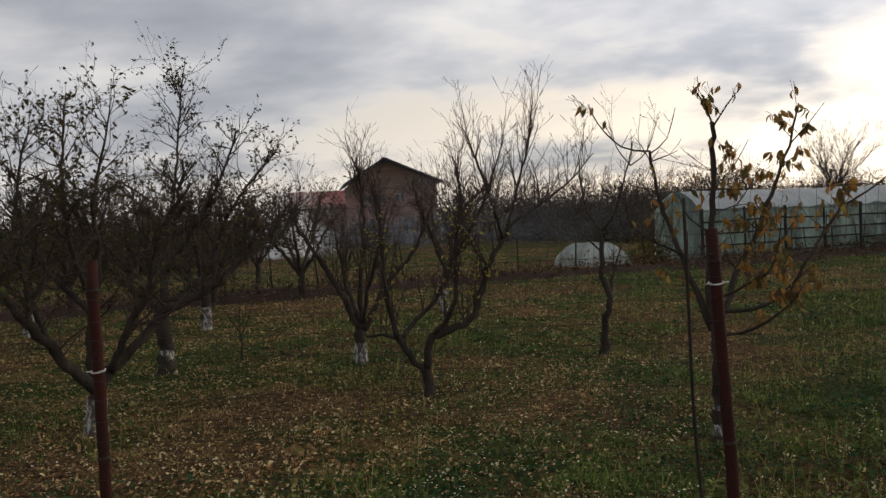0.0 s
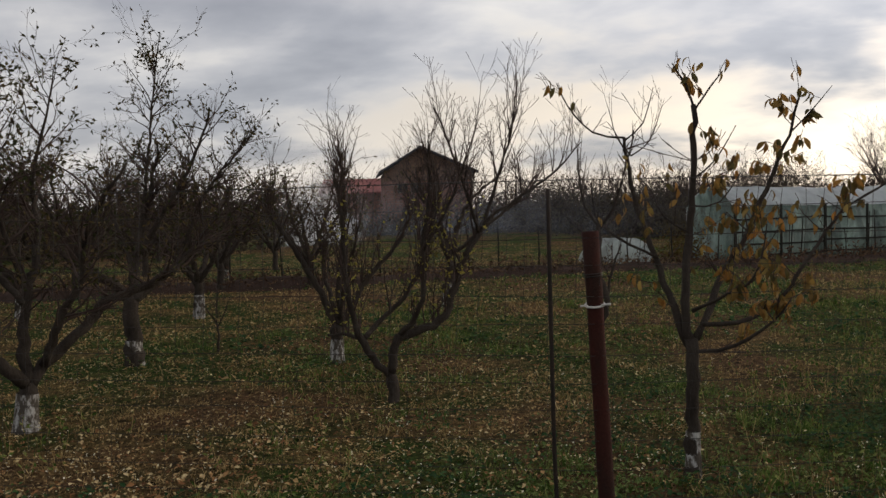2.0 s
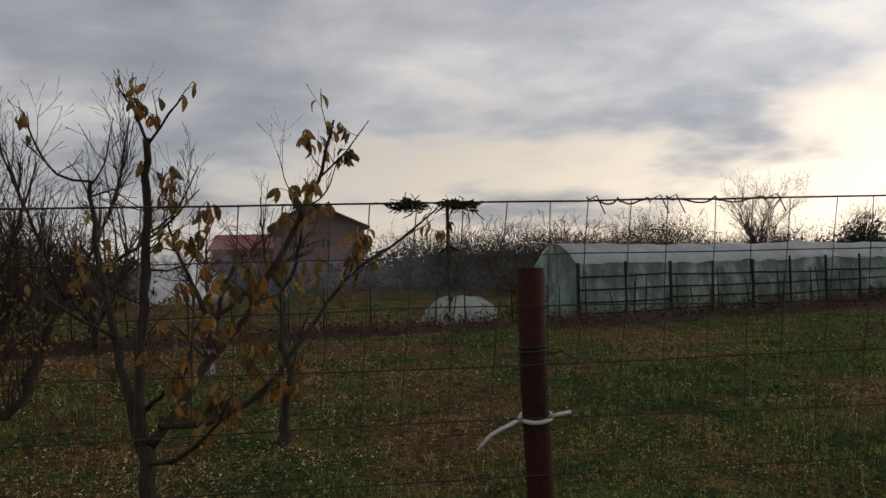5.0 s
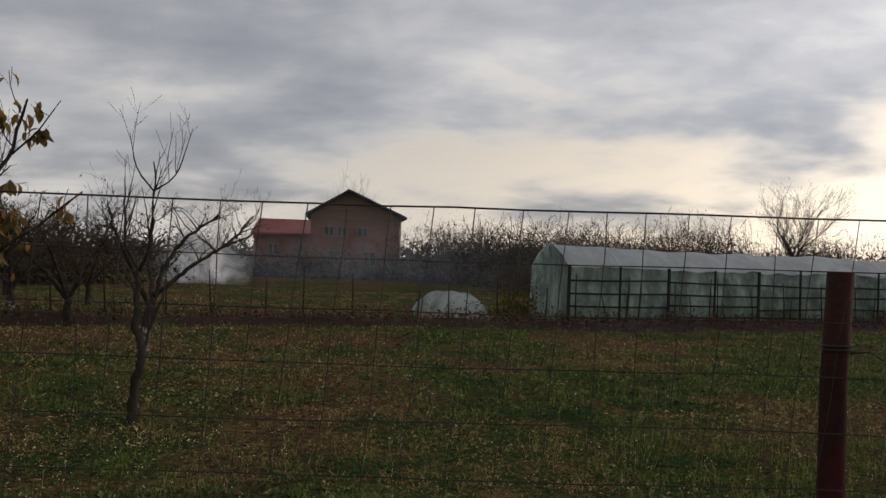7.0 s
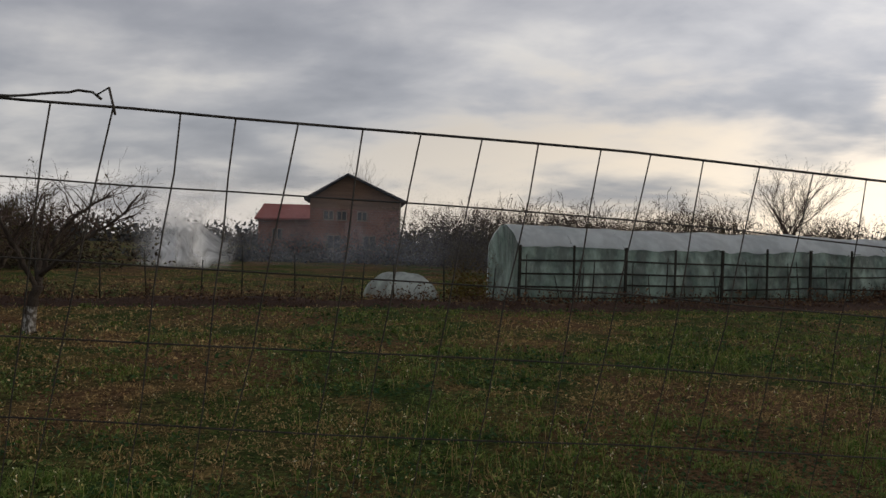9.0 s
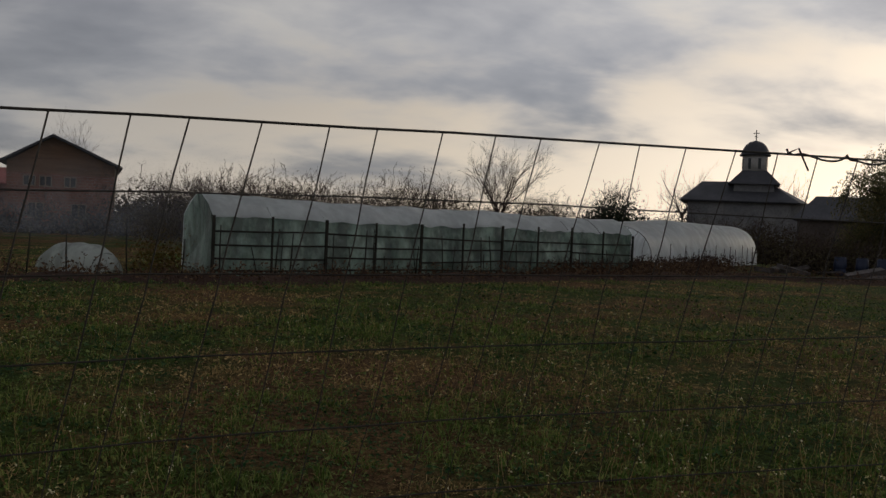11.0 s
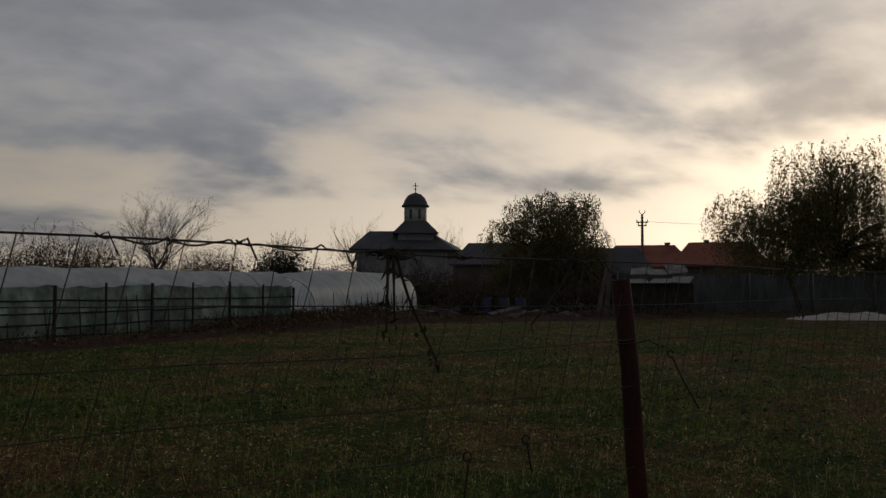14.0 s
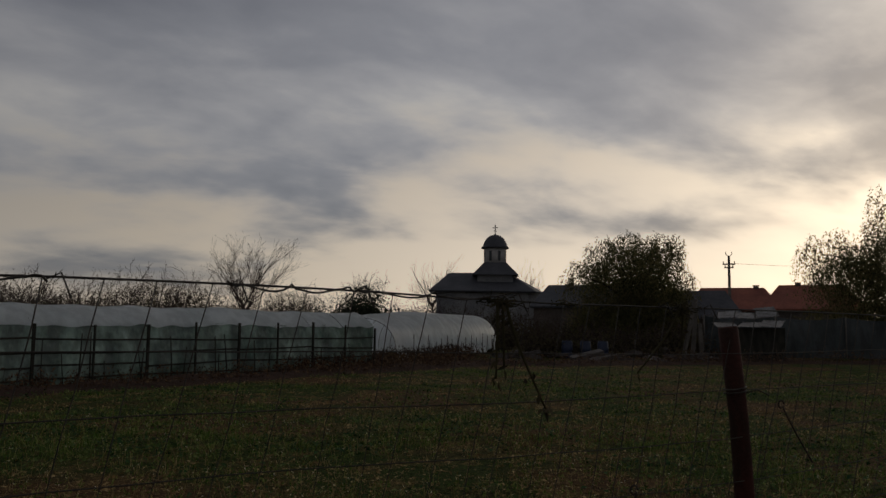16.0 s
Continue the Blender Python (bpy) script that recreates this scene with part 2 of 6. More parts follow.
def film_material(name, a, b, thin, clear, fold_shade=0.62):
    m = Mat(name, 0.35)
    m.b.inputs["Specular IOR Level"].default_value = 0.5
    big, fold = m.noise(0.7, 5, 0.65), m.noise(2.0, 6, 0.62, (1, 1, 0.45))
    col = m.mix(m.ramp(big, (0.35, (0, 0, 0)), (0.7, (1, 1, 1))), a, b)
    # shade in the creases painted into the colour, following the bump's fold noise
    col = m.mix(0.55, col, m.ramp(fold, (0.42, (1 - fold_shade, 1 - fold_shade, 1 - fold_shade)), (0.60, (1 + 0.6 * fold_shade, 1 + 0.6 * fold_shade, 1 + 0.6 * fold_shade))), "MULTIPLY")
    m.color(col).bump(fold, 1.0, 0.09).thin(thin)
    out = m.nt.nodes["Material Output"]
    last = out.inputs[0].links[0].from_socket
    tr, mx = m.node("ShaderNodeBsdfTransparent"), m.node("ShaderNodeMixShader", Fac=clear)
    m.link(last, mx.inputs[1])
    m.link(tr.outputs[0], mx.inputs[2])
    m.link(mx.outputs[0], out.inputs[0])
    return m.m


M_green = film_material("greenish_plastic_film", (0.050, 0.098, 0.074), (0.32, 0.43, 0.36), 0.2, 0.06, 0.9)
M_film = film_material("milky_plastic_film", (0.72, 0.77, 0.78), (0.86, 0.89, 0.90), 0.68, 0.03, 0.22)
M_clearfilm = film_material("clear_plastic_film", (0.40, 0.45, 0.42), (0.60, 0.65, 0.62), 0.4, 0.30, 0.6)
M_netting = film_material("dark_shade_net", (0.018, 0.025, 0.028), (0.032, 0.041, 0.045), 0.1, 0.03)
M_lath = stained("weathered_lath", (0.022, 0.022, 0.018), (0.045, 0.042, 0.034), 5, 0.9, stretch=(1, 1, 0.3)).m
M_plank = stained("grey_plank", (0.09, 0.08, 0.07), (0.16, 0.145, 0.13), 3, 0.9, stretch=(1, 1, 0.3)).m
M_tin = stained("old_tin_sheet", (0.05, 0.042, 0.038), (0.16, 0.162, 0.165), 2.2, 0.65, 0.3).m
M_slate = stained("dark_roof_sheet", (0.040, 0.042, 0.050), (0.065, 0.066, 0.075), 0.6, 0.7).m
M_tile = stained("red_roof_tile", (0.16, 0.050, 0.035), (0.24, 0.080, 0.050), 0.6, 0.8).m
M_fadedtile = stained("faded_red_roof", (0.22, 0.065, 0.055), (0.28, 0.10, 0.085), 0.6, 0.8).m
M_plaster = stained("grey_church_plaster", (0.17, 0.17, 0.18), (0.24, 0.24, 0.24), 0.5, 0.9).m
M_drum = stained("pale_drum_plaster", (0.30, 0.29, 0.28), (0.42, 0.40, 0.38), 0.8, 0.9).m
M_board = stained("brown_gable_board", (0.13, 0.075, 0.045), (0.19, 0.11, 0.065), 1.5, 0.85, stretch=(0.2, 1, 2.5)).m
M_dark = stained("dark_house_wall", (0.09, 0.075, 0.068), (0.14, 0.118, 0.105), 0.5, 0.9).m
M_barrel = stained("blue_plastic", (0.014, 0.020, 0.045), (0.020, 0.030, 0.065), 2, 0.5).m
M_junk = stained("mixed_scrap", (0.035, 0.030, 0.027), (0.10, 0.085, 0.08), 3, 0.8).m
M_sand = stained("pale_gravel", (0.26, 0.24, 0.22), (0.40, 0.38, 0.35), 2, 0.95, bump=0.8, dist=0.05).m
M_glass = Mat("window_glass", 0.08)
M_glass.b.inputs["Base Color"].default_value = (0.03, 0.035, 0.04, 1)
M_glass = M_glass.m
M_frame = stained("window_frame_paint", (0.17, 0.13, 0.095), (0.24, 0.19, 0.14), 3, 0.7).m


def brick_material():
    m = Mat("red_brick_wall", 0.9)
    co = m.node("ShaderNodeTexCoord")
    mp = m.node("ShaderNodeMapping", Rotation=(radians(90), 0, 0))
    br = m.node("ShaderNodeTexBrick", Scale=1.0)
    br.inputs["Color1"].default_value, br.inputs["Color2"].default_value = (0.165, 0.066, 0.043, 1), (0.225, 0.095, 0.063, 1)
    br.inputs["Mortar"].default_value = (0.20, 0.175, 0.15, 1)
    br.inputs["Brick Width"].default_value, br.inputs["Row Height"].default_value, br.inputs["Mortar Size"].default_value = 0.30, 0.20, 0.012
    m.link(co.outputs["Object"], mp.inputs[0])
    m.link(mp.outputs[0], br.inputs["Vector"])
    n = m.noise(0.6, 5)
    return m.color(m.mix(0.6, br.outputs[0], m.ramp(n, (0.3, (0.6, 0.6, 0.6)), (0.7, (1.2, 1.2, 1.2))), "MULTIPLY")).m


M_brick = brick_material()

# ---------------------------------------------------------------- building helpers


def mesh_of(name, verts, faces, mat, smooth=False):
    me = bpy.data.meshes.new(name)
    me.from_pydata([tuple(v) for v in verts], [], faces)
    me.materials.append(mat)
    if smooth:
        me.polygons.foreach_set("use_smooth", [True] * len(me.polygons))
    me.update()
    return me


def part(name, me, parent, label="", m=None):
    """One mesh object under a thing or part."""
    ob = new(name, me)
    ob.parent = parent
    if m is not None:
        ob.matrix_local = m
    if label:
        tagged(ob, label)
    return ob


def thing(name, label, category, m=None, group="", kind=""):
    ob = new(name)
    ob.empty_display_size = 0.1
    if m is not None:
        ob.matrix_world = m
    return tagged(ob, label, category, group, kind)


class Geo:
    """Vertices and faces of one mesh."""

    def __init__(self):
        self.v, self.f = [], []

    def add(self, verts, faces):
        k = len(self.v)
        self.v.extend(tuple(p) for p in verts)
        self.f.extend(tuple(i + k for i in f) for f in faces)

    def box(self, lo, hi, m=None):
        c = [Vector((x, y, z)) for x in (lo[0], hi[0]) for y in (lo[1], hi[1]) for z in (lo[2], hi[2])]
        if m is not None:
            c = [m @ p for p in c]
        self.add(c, [(0, 1, 3, 2), (4, 6, 7, 5), (0, 4, 5, 1), (2, 3, 7, 6), (0, 2, 6, 4), (1, 5, 7, 3)])

    def tube(self, pts, radii, n=5, caps=True):
        pts = np.asarray(pts, float)
        k = len(pts)
        t = np.empty_like(pts)
        t[1:-1] = pts[2:] - pts[:-2]
        t[0], t[-1] = pts[1] - pts[0], pts[-1] - pts[-2]
        t /= np.linalg.norm(t, axis=1)[:, None] + 1e-9
        ref = np.where(np.abs(t[:, 2:3]) > 0.9, np.array([[1.0, 0, 0]]), np.array([[0, 0, 1.0]]))
        if abs(t[0, 2]) > 0.9 or abs(t[-1, 2]) > 0.9:
            ref = np.tile([0.83, 0.55, 0.07], (k, 1))
        a = np.cross(t, ref)
        a /= np.linalg.norm(a, axis=1)[:, None] + 1e-9
        b = np.cross(t, a)
        ang = np.arange(n) * 2 * math.pi / n
        r = np.broadcast_to(np.asarray(radii, float), (k,))[:, None, None]
        ring = pts[:, None] + r * (np.cos(ang)[None, :, None] * a[:, None] + np.sin(ang)[None, :, None] * b[:, None])
        faces = [(i * n + j, i * n + (j + 1) % n, (i + 1) * n + (j + 1) % n, (i + 1) * n + j) for i in range(k - 1) for j in range(n)]
        if caps:
            faces += [tuple(range(n - 1, -1, -1)), tuple(range((k - 1) * n, k * n))]
        self.add(ring.reshape(-1, 3).tolist(), faces)

    def leaf(self, p, d, length, width, rng, fold=0.25):
        """A small pointed leaf of two folded halves."""
        d = d / (np.linalg.norm(d) + 1e-9)
        s = np.cross(d, rng.normal(size=3))
        s /= np.linalg.norm(s) + 1e-9
        n = np.cross(s, d)
        mid = p + d * length * 0.5
        self.add([p, mid + s * width * 0.5 + n * width * fold, p + d * length - n * width * 0.2, mid - s * width * 0.5 + n * width * fold], [(0, 1, 2), (0, 2, 3)])

    def mesh(self, name, mat, smooth=False):
        return mesh_of(name, self.v, self.f, mat, smooth)


def spline(ctrl, step=0.08):
    """Points along a smooth curve through the control points."""
    c = np.asarray(ctrl, float)
    if len(c) == 2:
        n = max(2, int(np.linalg.norm(c[1] - c[0]) / step) + 1)
        return c[0] + (c[1] - c[0]) * np.linspace(0, 1, n)[:, None]
    e = np.vstack([2 * c[0] - c[1], c, 2 * c[-1] - c[-2]])
    out = []
    for k in range(1, len(e) - 2):
        n = max(2, int(np.linalg.norm(e[k + 1] - e[k]) / step))
        t = np.linspace(0, 1, n, endpoint=False)[:, None]
        p0, p1, p2, p3 = e[k - 1], e[k], e[k + 1], e[k + 2]
        out.append(0.5 * (2 * p1 + (p2 - p0) * t + (2 * p0 - 5 * p1 + 4 * p2 - p3) * t**2 + (3 * p1 - p0 - 3 * p2 + p3) * t**3))
    return np.vstack([*out, c[-1:]])

# ---------------------------------------------------------------- ground


def ground_height(x, y):
    return 0.05 * noise.noise(Vector((x * 0.35, y * 0.35, 3.1))) + 0.02 * noise.noise(Vector((x * 1.4, y * 1.4, 7.7)))


def build_ground():
    s = np.linspace(-1, 1, 171)
    axis = np.sinh(s * 5.6) / math.sinh(5.6) * 2200
    axis = np.sign(s) * np.maximum(np.abs(axis), np.abs(s) * 45)
    n = len(axis)
    verts = [(6 + x, 14 + y, ground_height(6 + x, 14 + y) if abs(x) < 90 and abs(y) < 90 else 0.0) for y in axis for x in axis]
    faces = [(r * n + c, r * n + c + 1, (r + 1) * n + c + 1, (r + 1) * n + c) for r in range(n - 1) for c in range(n - 1)]
    ob = new("ground", mesh_of("ground", verts, faces, M_ground, True))
    tagged(ob, "flat autumn meadow ground of brown earth, short grass and leaf litter", "ground", kind="structure")


build_ground()

# ---------------------------------------------------------------- fence along the walk
POSTS = [  # x, y, height, lean toward -x in degrees, radius, tie height
    (-0.55, 3.00, 1.53, 0.3, 0.020, 1.15), (1.51, 3.25, 1.55, 2.8, 0.020, 1.376), (3.645, 3.925, 1.59, 1.2, 0.0175, 1.40),
    (5.775, 4.555, 1.615, 0.0, 0.018, 0.0), (7.945, 5.22, 1.575, 1.4, 0.0175, 0.0), (10.18, 5.85, 1.61, 5.0, 0.016, 0.0), (12.45, 6.48, 1.60, 1.0, 0.0175, 0.0)]
LINE = np.array([[-2.9, 2.72], [-0.55, 3.0], [1.51, 3.25], [3.645, 3.925], [5.775, 4.505], [6.1, 4.475], [6.25, 4.505], [6.4, 4.56], [6.68, 4.665], [7.945, 5.21], [8.55, 5.425], [8.72, 5.477], [8.93, 5.534], [9.31, 5.62], [10.18, 5.86], [12.45, 6.48], [14.8, 7.1]])
LINE_AT = np.r_[0, np.cumsum(np.linalg.norm(np.diff(LINE, axis=0), axis=1))]
TOP_Z = 1.655


def top_z(x):
    """Height of the top wire, which dips toward the far posts."""
    return float(np.interp(x, [0, 3.4, 4.1, 5.8, 6.06, 6.2, 6.7, 7.4, 7.9, 8.16, 8.45, 8.7, 9.1, 9.31, 9.5, 9.7, 12], [1.668, 1.672, 1.675, 1.680, 1.681, 1.671, 1.669, 1.640, 1.604, 1.612, 1.626, 1.634, 1.639, 1.639, 1.637, 1.633, 1.630]))



def on_fence(s):
    """Place along the fence line, s metres from its start."""
    return np.array([np.interp(s, LINE_AT, LINE[:, 0]), np.interp(s, LINE_AT, LINE[:, 1])])


def fence_s(x):
    return float(np.interp(x, LINE[:, 0], LINE_AT))


def build_post(k, x, y, h, lean, r, tie):
    rng = np.random.default_rng(40 + k)
    post = thing("fence_post", "rust-red painted steel tube fence post carrying the wire mesh", "fence post", pose(x + math.tan(radians(lean)) * h, y, 0, 0, -lean, 0), "fence posts")
    g = Geo()
    zs = np.linspace(-0.35, h, 14)
    g.tube([(0.0015 * rng.normal(), 0.0015 * rng.normal(), z) for z in zs], [r * (1 + 0.02 * rng.normal()) for _ in zs], 14, False)
    k0 = 13 * 14
    rim = [(q[0] * 0.86, q[1] * 0.86, h) for q in (Vector(v) for v in g.v[k0:k0 + 14])]
    deep = [(a, b, h - 0.05) for a, b, _ in rim]
    g.v.extend(rim + deep)
    g.f += [(k0 + j, k0 + (j + 1) % 14, k0 + 14 + (j + 1) % 14, k0 + 14 + j) for j in range(14)]
    g.f += [(k0 + 14 + j, k0 + 14 + (j + 1) % 14, k0 + 28 + (j + 1) % 14, k0 + 28 + j) for j in range(14)]
    g.f.append(tuple(range(k0 + 28, k0 + 42)))
    part("tube", g.mesh("tube", M_rust, True), post)
    # wire bindings
    for z in (h - 0.11, h * 0.55):
        w = Geo()
        a = np.linspace(0, 4 * math.pi, 26)
        w.tube(np.c_[np.cos(a) * (r + 0.002), np.sin(a) * (r + 0.002), z + a * 0.0009], 0.0014, 5)
        w.tube([(r, -0.004, z), (r + 0.02, -0.012, z + 0.004), (r + 0.035, -0.02, z - 0.006)], 0.0012, 4)
        part("binding_wire", w.mesh("binding_wire", M_wire, True), post, "twisted wire tie")
    if tie:
        c = Geo()
        a = np.linspace(0, 2 * math.pi, 18)
        c.tube(np.c_[np.cos(a) * (r + 0.003), np.sin(a) * (r + 0.003), tie + 0.004 * np.sin(a)], 0.0028, 6)
        if k == 2:
            c.tube(spline([(-r, -r * 0.6, tie), (-0.03, -0.03, tie - 0.004), (-0.055, -0.035, tie - 0.016), (-0.072, -0.03, tie - 0.036)], 0.01), 0.0028, 6)
            c.tube(spline([(r, -r * 0.6, tie + 0.002), (0.03, -0.03, tie + 0.008), (0.045, -0.03, tie + 0.011)], 0.01), 0.0026, 6)
        else:
            c.tube([(r * 0.8, -r * 0.8, tie), (r + 0.018, -r, tie + 0.002)], 0.0026, 6)
            c.tube([(-r * 0.8, -r * 0.8, tie), (-r - 0.012, -r, tie)], 0.0026, 6)
        part("cord", c.mesh("cord", M_rope, True), post, "knotted white cord")


for k, row in enumerate(POSTS):
    build_post(k, *row)


def build_wire_mesh():
    fence = thing("wire_fence", "sagging galvanised wire mesh fence strung along rusty posts", "fence")
    rng = np.random.default_rng(5)
    total = LINE_AT[-1]
    s = np.arange(0, total, 0.09)
    flat = np.array([on_fence(v) for v in s])
    bulge = np.array([0.02 * noise.noise(Vector((v * 0.9, 0, 2))) - 0.02 for v in s])
    drops = [0.0]
    while drops[-1] < 1.5:
        drops.append(drops[-1] + 0.069 * (1 + 0.03 * rng.normal()))
    for k, drop in enumerate(drops):
        z = np.array([top_z(on_fence(v)[0]) - drop + (0.008 if k else 0.006) * noise.noise(Vector((v * 1.3, k * 3.7, 0))) + 0.0015 * noise.noise(Vector((v * 9, k * 3.7, 5))) for v in s])
        g = Geo()
        g.tube(np.c_[flat[:, 0], flat[:, 1] + bulge - 0.004, z], 0.0013 if k == 0 else 0.0008, 5)
        part("horizontal_wire", g.mesh("horizontal_wire", M_wire, True), fence)
    # uprights, sheared toward the far end
    kinds = []
    for q in range(6):
        g = Geo()
        zs = np.linspace(0, -drops[-1], 30)
        g.tube(np.c_[0.004 * rng.normal(size=30).cumsum() * 0.35, 0.001 * rng.normal(size=30), zs], np.interp(-zs, [0, 0.2, 0.4], [0.0008, 0.0007, 0.0004]), 4)
        kinds.append(g.mesh("upright_wire", M_wire, True))
    pitch = (fence_s(8.66) - fence_s(6.113)) / round((fence_s(8.66) - fence_s(6.113)) / 0.0545)
    first = fence_s(6.106) % pitch + pitch * 46
    n = 0
    while n < 290 and first + n * pitch < total - 0.6:
        at = first + (n + 0.06 * rng.normal()) * pitch
        p = on_fence(at)
        lean = np.interp(p[0], [0, 4, 5.8, 7.0, 9, 12], [2, 5, 4, 9, 12, 13])
        z = top_z(p[0]) + 0.006 * noise.noise(Vector((at * 1.3, 0, 0)))
        b = 0.02 * noise.noise(Vector((at * 0.9, 0, 2))) - 0.02
        m = pose(p[0], p[1] + b, z, 0, lean + 1.5 * rng.normal(), 0)
        part("upright_wire", kinds[n % 6], fence, "", m)
        n += 1
    return fence


build_wire_mesh()


def build_rod():
    ob = thing("iron_rod", "thin dark iron rod stuck upright beside the wire fence", "rod", pose(1.425, 3.17, 0, 0, 0, 0))
    g = Geo()
    g.tube(spline([(0.05, 0, -0.2), (0.045, 0, 0.2), (0.03, 0.004, 0.55), (0.006, 0, 0.95), (0, -0.003, 1.3), (-0.004, 0, 1.65)], 0.06), 0.0054, 8)
    part("shaft", g.mesh("shaft", M_rod, True), ob)


build_rod()


def wire_loops(x0, x1, seed):
    """A spare wire twisted round the top wire."""
    rng = np.random.default_rng(seed)
    ob = thing("twisted_wire_end", "loose end of wire twisted round the top fence wire", "wire", None, "wire ends")
    s = np.linspace(fence_s(x0), fence_s(x1), 30)
    q = np.array([on_fence(v) for v in s])
    t = np.linspace(0, 1, 30)
    sag = -0.010 * np.sin(t * math.pi) ** 2 * np.abs(np.sin(t * math.pi * 2.0)) + 0.002
    a = t * 40
    hold = np.exp(-((t - 0.02) / 0.05) ** 2) + np.exp(-((t - 0.98) / 0.06) ** 2) + np.exp(-((t - 0.5) / 0.04) ** 2)
    g = Geo()
    g.tube(np.c_[q[:, 0], q[:, 1] - 0.028 + 0.006 * np.sin(a) * hold, top_z(x0) + sag * (1 - hold.clip(0, 1)) + 0.005 * np.cos(a) * hold], 0.0012, 5)
    for end in (0, -1):
        p = np.array([q[end, 0], q[end, 1] - 0.03, top_z(x0)])
        g.tube([p, p + (0.012, 0, 0.006), p + (0.022, -0.004, -0.018)], 0.0011, 4)
    part("strand", g.mesh("strand", M_wire, True), ob)


for k, (x0, x1) in enumerate(((6.56, 6.80), (6.76, 6.97), (9.03, 9.19), (9.355, 9.50), (9.50, 9.72), (10.0, 10.1), (3.72, 3.80), (3.82, 3.95))):
    wire_loops(x0, x1, k)


def dry_tangle(x0, x1, thick, n, seed, hang=(), arcs=(), label="dried bindweed tangle caught on the top fence wire"):
    """A matted bundle of dead vine along the wire, with hanging stems: (x, length, drift)."""
    rng = np.random.default_rng(seed)
    c = (x0 + x1) / 2
    o = on_fence(fence_s(c))
    ob = thing("dry_vine_clump", label, "dead vine", pose(o[0], o[1] - 0.026, top_z(c)), "dead vines on the fence")
    g = Geo()
    for _ in range(n):
        u = rng.uniform(x0, x1) - c
        L = rng.uniform(0.008, 0.022)
        d = np.array([1.6 * rng.normal(), 0.5 * rng.normal(), 0.22 * rng.normal() - 0.10])
        d /= np.linalg.norm(d)
        fat = thick * (1 - abs(2 * u / (x1 - x0)) ** 3 * 0.7)
        p = np.array([u, 0.25 * u, 0]) + rng.normal(size=3) * (0.004, fat * 0.35, fat * 0.35) - (0, 0, fat * 0.2)
        pts = spline([p, p + d * L * 0.5 + rng.normal(size=3) * 0.002, p + d * L + rng.normal(size=3) * 0.0025], 0.008)
        g.tube(pts, rng.uniform(0.0004, 0.0010), 3)
    tagged(part("tangle", g.mesh("tangle", M_vine, True), ob), kind="stuff")
    lv = Geo()
    for _ in range(n // 6):
        u = rng.uniform(x0, x1) - c
        p = np.array([u, 0.25 * u, 0]) + rng.normal(size=3) * (0.004, thick * 0.4, thick * 0.4)
        lv.leaf(p, rng.normal(size=3) * (2.2, 0.5, 0.5) - (0, 0, 0.25), rng.uniform(0.006, 0.015), rng.uniform(0.002, 0.005), rng)
    tagged(part("withered_foliage", lv.mesh("withered_foliage", M_vine), ob), kind="stuff")
    for a0, a1, rise, tail in arcs:
        h = Geo()
        p, q = np.array([a0 - c, 0.25 * (a0 - c) - 0.004, 0.004]), np.array([a1 - c, 0.25 * (a1 - c) - 0.004, 0.0])
        pts = spline([p, p * 0.6 + q * 0.4 + (0, 0, rise * 0.8), p * 0.25 + q * 0.75 + (0, 0, rise), q + (0.002, 0, rise * 0.3), q + (0.003, 0, -tail)], 0.006)
        h.tube(pts, np.linspace(0.0016, 0.0009, len(pts)), 5)
        part("arching_stem", h.mesh("arching_stem", M_vine, True), ob)
    for hx, length, drift in hang:
        h = Geo()
        u = hx - c
        p = np.array([u, 0.25 * u - 0.004, 0.0])
        pts = spline([p, p + (drift * 0.3, 0, -length * 0.4), p + (drift, 0.004, -length)], 0.02)
        h.tube(pts, np.linspace(0.0024, 0.0013, len(pts)), 5)
        for _ in range(int(length * 160)):
            q = pts[rng.integers(len(pts))]
            h.leaf(q + rng.normal(size=3) * 0.003, rng.normal(size=3) * (0.7, 0.7, 0.4) - (0, 0, 0.9), rng.uniform(0.008, 0.020), rng.uniform(0.003, 0.007), rng)
        part("hanging_stem", h.mesh("hanging_stem", M_vine, True), ob)


dry_tangle(3.488, 3.514, 0.009, 110, 1, label="matted clump of dead grass lying on the top fence wire")
dry_tangle(3.552, 3.574, 0.011, 90, 2, ((3.549, 0.135, 0.0),), label="fan of dead grass hooked on the fence beside a hanging stem")
dry_tangle(5.865, 5.905, 0.005, 50, 3, ((5.865, 0.06, -0.006), (5.90, 0.05, 0.03)))
dry_tangle(5.995, 6.060, 0.008, 300, 4, ((6.012, 0.02, -0.008),), ((6.055, 6.090, 0.010, 0.026),))
dry_tangle(9.69, 9.725, 0.010, 45, 6, ((9.70, 0.10, 0.0), (9.708, 0.085, 0.004), (9.712, 0.14, 0.06)))
dry_tangle(10.04, 10.065, 0.014, 60, 7, ((10.05, 0.06, 0.0), (10.045, 0.10, -0.075)))
dry_tangle(10.695, 10.715, 0.008, 25, 8, ((10.70, 0.09, 0.035), (10.705, 0.085, 0.04)))
dry_tangle(9.80, 9.83, 0.006, 16, 9)


